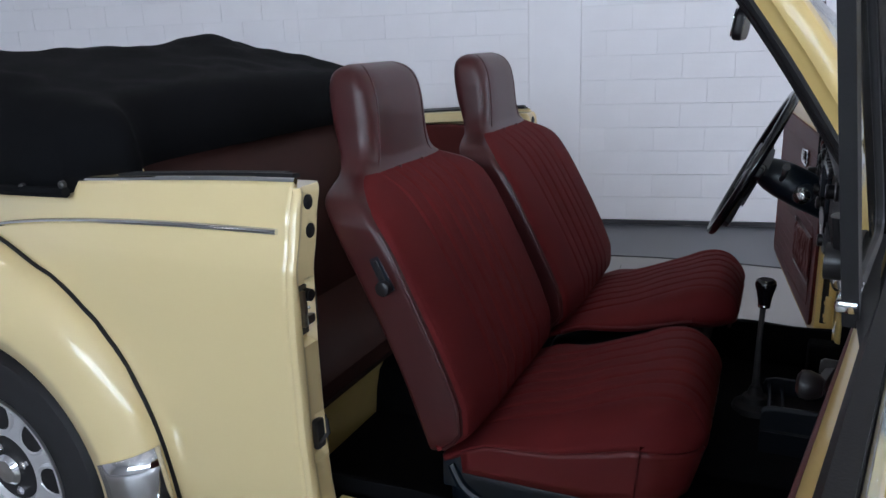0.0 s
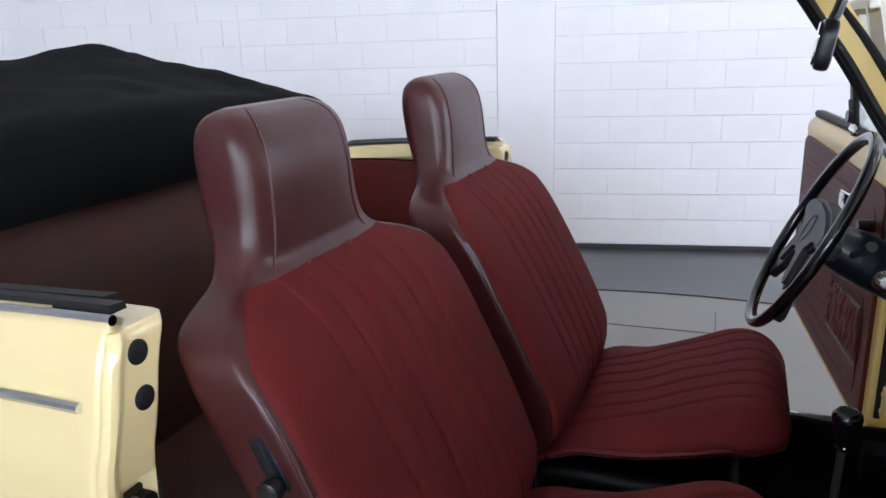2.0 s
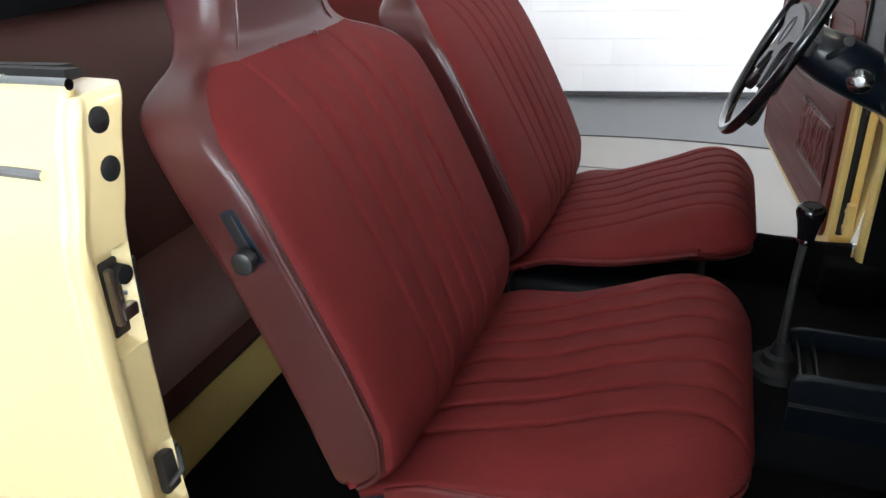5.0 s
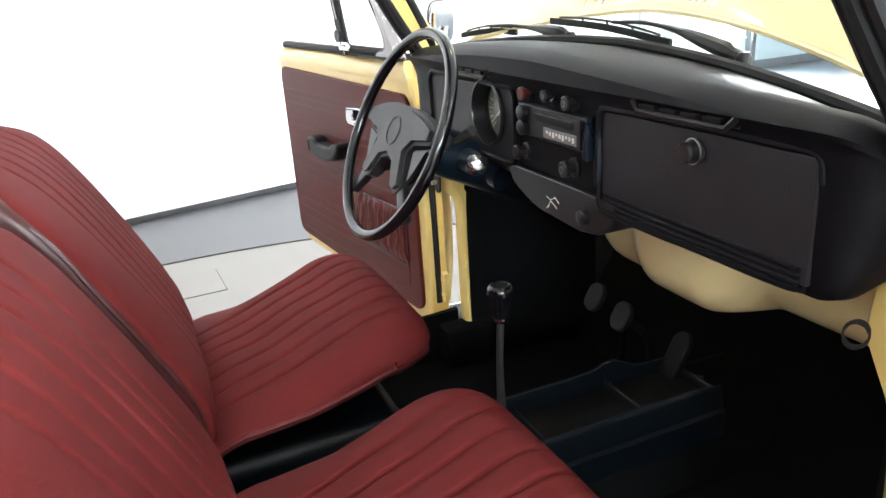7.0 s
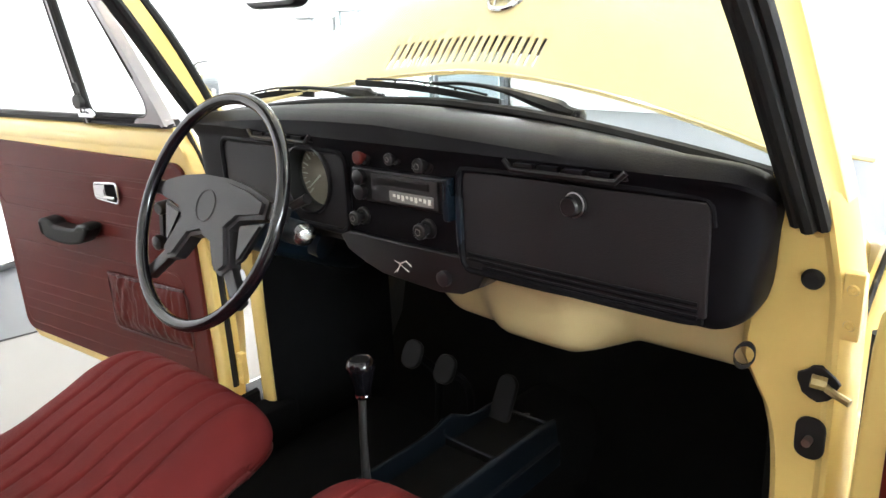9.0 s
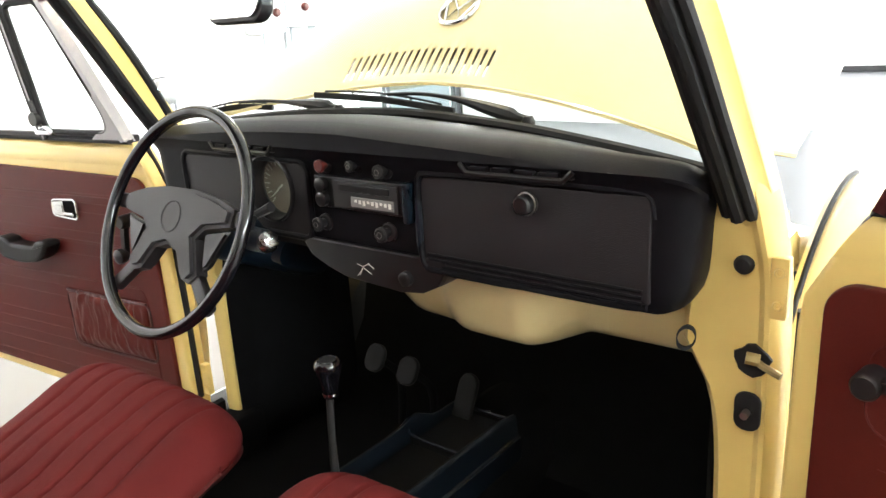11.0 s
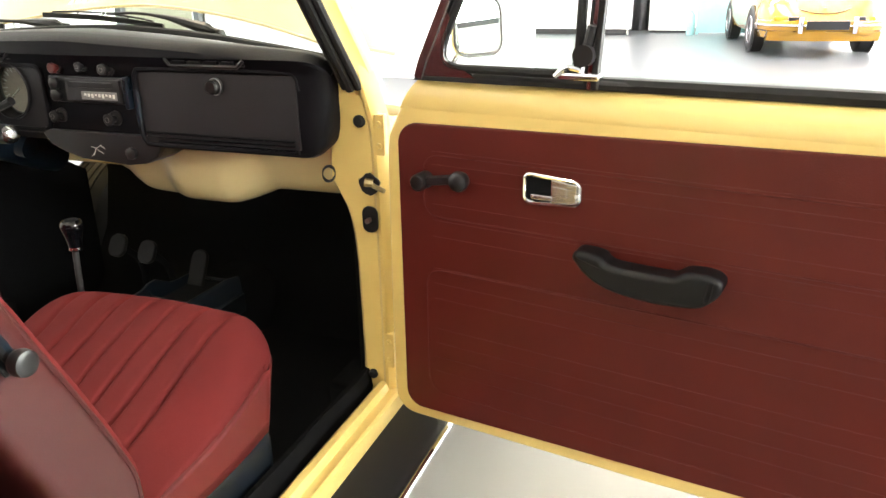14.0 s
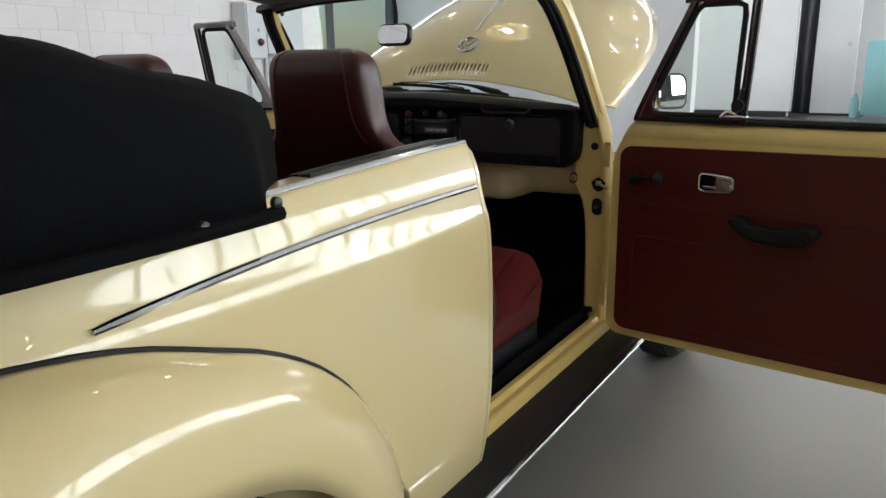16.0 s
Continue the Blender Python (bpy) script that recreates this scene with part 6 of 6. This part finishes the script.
# the rest of the wall, joined
rest = []
for row in range(26):
    for lo, hi in ((-8.9, -2.9), (1.6, 4.7)) if row < 15 else ((-8.9, -1.318), (-0.982, 4.7)):
        x, first = lo, LENGTH * (0.5 if row % 2 else 1.0)
        while x < hi - 0.01:
            x1 = min(x + (first if x == lo else LENGTH), hi)
            rest.append((x + 0.0001, x1 - 0.0001, 0.034 + COURSE * row + 0.0012, min(0.034 + COURSE * (row + 1) - 0.0012, 3.99)))
            x = x1
verts, faces = [], []
for a, b, c, d in rest:
    n = len(verts)
    verts += [(a, 0.02, c), (b, 0.02, c), (b, 0.02, d), (a, 0.02, d), (a + 0.0012, -0.002, c + 0.0012), (b - 0.0012, -0.002, c + 0.0012), (b - 0.0012, -0.002, d - 0.0012), (a + 0.0012, -0.002, d - 0.0012)]
    faces += [(n + 4, n + 5, n + 6, n + 7), (n, n + 1, n + 5, n + 4), (n + 1, n + 2, n + 6, n + 5), (n + 2, n + 3, n + 7, n + 6), (n + 3, n, n + 4, n + 7)]
me = bpy.data.meshes.new("wall_blocks")
me.from_pydata(verts, [], faces)
me.materials.append(WALLP)
ob = new("wall_blocks", me)
ob.parent = wall_north
tagged(ob, kind="stuff")

# electrical cabinets on the wall
for x, z, w, h, red in ((3.42, 1.20, 0.30, 0.50, True), (3.78, 1.24, 0.42, 0.48, True)):
    cab = tagged(part("switch_cabinet", block((x - w / 2, -0.16, z), (x + w / 2, -0.005, z + h), 0.012), BOXGREY, None, "", m=WALL), "pale grey electrical switch cabinet fixed to the white wall", "cabinet", "switch cabinets")
    part("cabinet_door", block((x - w / 2 + 0.012, -0.172, z + 0.012), (x + w / 2 - 0.012, -0.158, z + h - 0.012), 0.004), BOXGREY, cab)
    part("stop_button", move(spin([(0.001, -0.05), (0.026, -0.046), (0.034, -0.030), (0.034, -0.018), (0.02, 0.0)], 20, "y"), Matrix.Translation((x + 0.02, -0.165, z + 0.15))), RED, cab, "red mushroom button")
    part("indicator_lamp", move(spin([(0.001, -0.03), (0.016, -0.024), (0.018, 0.0)], 16, "y"), Matrix.Translation((x + 0.02, -0.165, z + 0.26))), MARK, cab, "white indicator lamp")
    if w > 0.4:
        for dx in (-0.07, 0.06):
            part("rotary_switch", move(spin([(0.001, -0.035), (0.02, -0.03), (0.022, 0.0)], 16, "y"), Matrix.Translation((x + dx, -0.165, z + 0.38))), PLASTIC, cab, "black rotary switch")
for x, r in ((3.46, 0.012), (3.74, 0.02), (3.80, 0.02)):
    tagged(part("conduit", tube([(x, -0.03, 0.0), (x, -0.03, 1.25)], r, 10), BOXGREY, None, "", m=WALL), "grey electrical conduit on the white wall", "pipe", "conduits")
structure("corner_post", block((4.05, -0.10, 0.0), (4.35, 0.10, 4.0), 0.01), BOXGREY, WALL, label="pale blue-grey steel post")

# far side of the hall
panel = tagged(part("display_panel", block((13.8, 0.62, 0.10), (13.9, 2.53, 3.2), 0.01), PLASTER, None), "tall white display panel on dark feet", "panel", "display panels")
for y in (0.66, 2.46):
    caster = part("caster", spin([(0.001, -0.015), (0.035, -0.015), (0.04, 0.0), (0.035, 0.015), (0.001, 0.015)], 16, "y"), MARK, panel, "small pale caster", m=pose(13.72, y, 0.04))
    part("caster_fork", block((-0.012, -0.022, 0.0), (0.012, 0.022, 0.07), 0.004), STEEL, caster)
for y in (0.622, 2.528):
    part("edge_strip", block((13.79, y - 0.012, 0.10), (13.91, y + 0.012, 3.2), 0.003), BOXGREY, panel)
tagged(part("panel_plinth", block((13.75, 0.66, 0.0), (13.95, 2.50, 0.10), 0.01), SKIRT, None), "dark plinth below a white panel", "plinth")
# a dark grey pleated sheet fills the dark gap between the panels
tagged(part("dark_curtain", sheet(lambda u, v: (14.9 + 0.05 * math.sin(u * 40), -0.2 + 1.3 * u, 0.0 + 3.6 * v), steps(0, 1, 60), steps(0, 1, 3)), GAPGREY, None, "", solid=0.01), "dark grey sheet filling the dark gap between panels", "curtain")
panel = tagged(part("display_panel", block((14.4, -0.38, 0.04), (14.5, 0.35, 3.2), 0.01), PLASTER, None), "tall white display panel", "panel", "display panels")
part("wall_switch", block((14.385, -0.275, 1.31), (14.402, -0.205, 1.39), 0.004), BOXGREY, panel, "small grey switch")
part("panel_foot", block((14.38, -0.36, 0.0), (14.52, 0.33, 0.042), 0.004), SKIRT, panel, "dark foot rail")
screen = tagged(part("glass_screen", block((14.1, -2.10, 0.03), (14.14, -0.55, 1.40), 0.01), TEAL, None), "aqua glass screen beside the sports car", "screen")
for y in (-1.9, -0.57):
    part("screen_foot", block((14.0, y - 0.03, 0.0), (14.24, y + 0.03, 0.05), 0.01), TEAL, screen)
tagged(part("water_bottle", spin([(0.07, 0.0), (0.075, 0.06), (0.075, 0.32), (0.06, 0.38), (0.03, 0.40), (0.03, 0.44), (0.001, 0.44)], 18, "z"), TEAL, None, "", m=pose(13.9, -0.46, 0.0)), "blue plastic canister on the floor", "canister")


# a second car across the hall
def sports_row(x):
    """Half of a cross section at x: raised wings beside a sloping lid."""
    w = lerp([(-2.08, 0.50), (-1.95, 0.66), (-1.5, 0.78), (-1.0, 0.81), (-0.4, 0.79), (0.4, 0.775), (1.0, 0.80), (1.45, 0.79), (1.75, 0.74), (1.92, 0.66), (2.02, 0.55), (2.07, 0.42)], x)
    wing = lerp([(-2.08, 0.55), (-1.9, 0.68), (-1.4, 0.82), (-0.5, 0.88), (0.5, 0.88), (1.0, 0.87), (1.4, 0.83), (1.68, 0.78), (1.80, 0.73), (1.92, 0.62), (2.02, 0.52), (2.07, 0.46)], x)
    lid = lerp([(-2.08, 0.55), (-1.6, 0.80), (-0.9, 0.93), (0.5, 0.93), (0.9, 0.88), (1.2, 0.82), (1.6, 0.71), (1.85, 0.60), (2.0, 0.51), (2.07, 0.46)], x)
    low = lerp([(-2.08, 0.36), (-1.8, 0.24), (1.7, 0.22), (1.95, 0.26), (2.07, 0.34)], x)
    half = [(0.0, lid), (0.34 * w, lid - 0.004), (0.52 * w, lid + 0.15 * (wing - lid)), (0.62 * w, lid + 0.75 * (wing - lid)), (0.74 * w, wing), (0.86 * w, wing - 0.035), (0.95 * w, wing - 0.12), (w, low + 0.55 * (wing - low)), (0.99 * w, low + 0.25 * (wing - low)), (0.94 * w, low + 0.03), (0.80 * w, low)]
    return [(x, y, z) for y, z in half] + [(x, -y, z) for y, z in half[::-1][:-1]]


def sports_car(m):
    root = tagged(new("sports_car"), "golden yellow classic coupe parked across the hall", "car")
    root.matrix_basis = m
    body = part("body", loft([sports_row(x) for x in steps(-2.08, 2.07, 46)]), SPORT, root, "golden yellow body")
    part("bonnet_seam", tube(curve([(1.02, 0.50, 0.885), (1.45, 0.44, 0.752), (1.80, 0.34, 0.628), (1.93, 0.0, 0.565), (1.80, -0.34, 0.628), (1.45, -0.44, 0.752), (1.02, -0.50, 0.885)], 24), 0.006, 6), PLASTIC, body)
    part("bonnet_crest", block((1.80, -0.025, 0.632), (1.86, 0.025, 0.640), 0.006), PLASTIC, body, "small dark crest")
    part("cowl_grille", block((0.86, -0.30, 0.892), (0.93, 0.30, 0.902), 0.004), PLASTIC, body, "black air grille")
    part("cabin_glass", loft([[(x, y, z) for y, z in ((-w, 0.86), (-w * 0.95, 0.98), (-w * 0.86, h - 0.05), (-w * 0.6, h), (0, h + 0.02), (w * 0.6, h), (w * 0.86, h - 0.05), (w * 0.95, 0.98), (w, 0.86))] for x, w, h in ((-1.35, 0.50, 0.92), (-0.9, 0.60, 1.12), (-0.4, 0.64, 1.25), (0.10, 0.64, 1.27), (0.45, 0.66, 1.12), (0.85, 0.67, 0.91))]), DARKGL, root, "tinted windows")
    part("roof", loft([[(x, y, z) for y, z in ((-w, h - 0.07), (-w * 0.9, h - 0.02), (-w * 0.6, h + 0.022), (0, h + 0.04), (w * 0.6, h + 0.022), (w * 0.9, h - 0.02), (w, h - 0.07))] for x, w, h in ((-1.5, 0.48, 0.86), (-1.3, 0.52, 0.95), (-0.9, 0.56, 1.12), (-0.4, 0.59, 1.255), (0.10, 0.59, 1.275), (0.20, 0.58, 1.25))]), DARKST, root, "dark roof")
    for y in (-0.3, 0.3):
        part("front_seat", block((-0.35, y - 0.2, 0.7), (-0.22, y + 0.2, 1.1), 0.05, 3), PLASTIC, root, "black seat back")
    part("paper_sheet", move(block((-0.12, -0.09, 0.0), (0.12, 0.09, 0.004), 0.001), pose(0.62, 0.05, 1.02, 0, 34, 0)), MARK, root, "white sheet behind the windscreen")
    for s in (-1, 1):
        part("screen_pillar", tube([(0.86, s * 0.66, 0.90), (0.47, s * 0.625, 1.12), (0.2, s * 0.57, 1.25)], 0.02, 8), PLASTIC, root, "dark windscreen frame")
        lampm = pose(1.735, s * 0.575, 0.655, 0, -28, 0)
        pod = part("headlight", move(spin([(0.001, 0.075), (0.05, 0.068), (0.085, 0.045), (0.10, 0.02)], 24, "x"), lampm), LENS, root, "round headlight")
        part("headlight_rim", move(spin([(0.098, 0.022), (0.108, 0.024), (0.114, 0.010), (0.114, -0.03), (0.10, -0.16)], 24, "x"), lampm), SPORT, pod, "golden rim")
        part("turn_signal", block((1.90, s * 0.55 - 0.09, 0.475), (1.985, s * 0.55 + 0.06, 0.535), 0.02, 2), AMBER, root, "amber turn signal")
        part("horn_grille", block((1.97, s * 0.40 - 0.07, 0.478), (2.035, s * 0.40 + 0.07, 0.532), 0.008), PLASTIC, root, "dark horn grille")
        part("bumper_guard", spin([(0.001, -0.11), (0.03, -0.10), (0.036, 0.0), (0.03, 0.10), (0.001, 0.11)], 14, "z"), CHROME, root, "chrome bumper guard", m=pose(2.13, s * 0.33, 0.43))
        for x in (-1.12, 1.12):
            w = part("wheel", spin([(0.19, -0.09), (0.27, -0.10), (0.31, -0.08), (0.315, 0.0), (0.31, 0.08), (0.27, 0.10), (0.19, 0.09)], 36), TYRE, root, "black tyre", m=pose(x, s * 0.715, 0.315))
            part("rim", spin([(0.195, s * 0.09), (0.18, s * 0.10), (0.15, s * 0.07), (0.08, s * 0.09), (0.001, s * 0.09)], 28, "y", False), CHROME, w, "chrome rim")
            part("arch_shadow", spin([(0.30, -0.02), (0.345, 0.0), (0.30, 0.02)], 30, "y", False), PLASTIC, root, m=pose(x, s * 0.795, 0.315))
    part("bumper", loft([[(x - 0.05, y * 0.97, 0.34), (x, y, 0.36), (x + 0.012, y * 1.005, 0.42), (x, y, 0.475), (x - 0.05, y * 0.97, 0.49)] for x, y in [(p.x, p.y) for p in curve([(1.55, -0.80, 0), (1.85, -0.735, 0), (2.02, -0.58, 0), (2.09, -0.3, 0), (2.105, 0.0, 0), (2.09, 0.3, 0), (2.02, 0.58, 0), (1.85, 0.735, 0), (1.55, 0.80, 0)], 30)]]), SPORT, root, "golden front bumper")
    part("bumper_strip", tube(curve([(1.60, -0.81, 0.425), (1.87, -0.745, 0.425), (2.035, -0.585, 0.425), (2.106, -0.3, 0.425), (2.121, 0.0, 0.425), (2.106, 0.3, 0.425), (2.035, 0.585, 0.425), (1.87, 0.745, 0.425), (1.60, 0.81, 0.425)], 28), 0.014, 8), CHROME, root, "chrome bumper strip")
    part("number_plate", block((2.125, -0.26, 0.375), (2.14, 0.26, 0.485), 0.004), PLASTIC, root, "dark blank number plate")
    part("chin", loft([[(1.75, y, 0.20), (2.02 - 0.25 * y * y, y, 0.22), (2.07 - 0.25 * y * y, y, 0.34), (1.75, y, 0.36)] for y in steps(-0.70, 0.70, 12)]), SPORT, root)
    return root


sports_car(pose(12.15, -2.07, 0.0, 0, 0, 188))

# dish lamp on the ceiling
dish = tagged(part("ceiling_lamp", spin([(0.001, 3.990), (0.285, 3.985), (0.300, 3.955), (0.292, 3.935), (0.275, 3.945), (0.001, 3.960)], 40, "z"), MARK, None, "", m=pose(1.28, 1.17, 0)), "round dish lamp on the white ceiling, lit warm", "lamp")
part("glass_ring", spin([(0.272, 3.948), (0.262, 3.925), (0.215, 3.918), (0.205, 3.945)], 40, "z", False), WARM, dish, "warm glowing glass ring")
part("bulb", spin([(0.001, 3.890), (0.045, 3.895), (0.075, 3.920), (0.070, 3.955)], 24, "z"), LAMP, dish, "glowing lamp")

# recessed ceiling spots
for i in range(9):
    for j in range(6):
        x, y = -7.0 + 1.7 * i, -6.6 + 1.9 * j
        s = tagged(part("ceiling_spot", spin([(0.085, 3.995), (0.085, 3.975), (0.062, 3.97), (0.058, 3.99)], 18, "z"), CHROME, None, "", m=pose(x, y, 0)), "round recessed ceiling spotlight, lit", "spotlight", "ceiling spotlights")
        part("bulb", spin([(0.001, 3.970), (0.054, 3.972), (0.056, 3.985)], 12, "z"), LAMP, s, "glowing lamp")
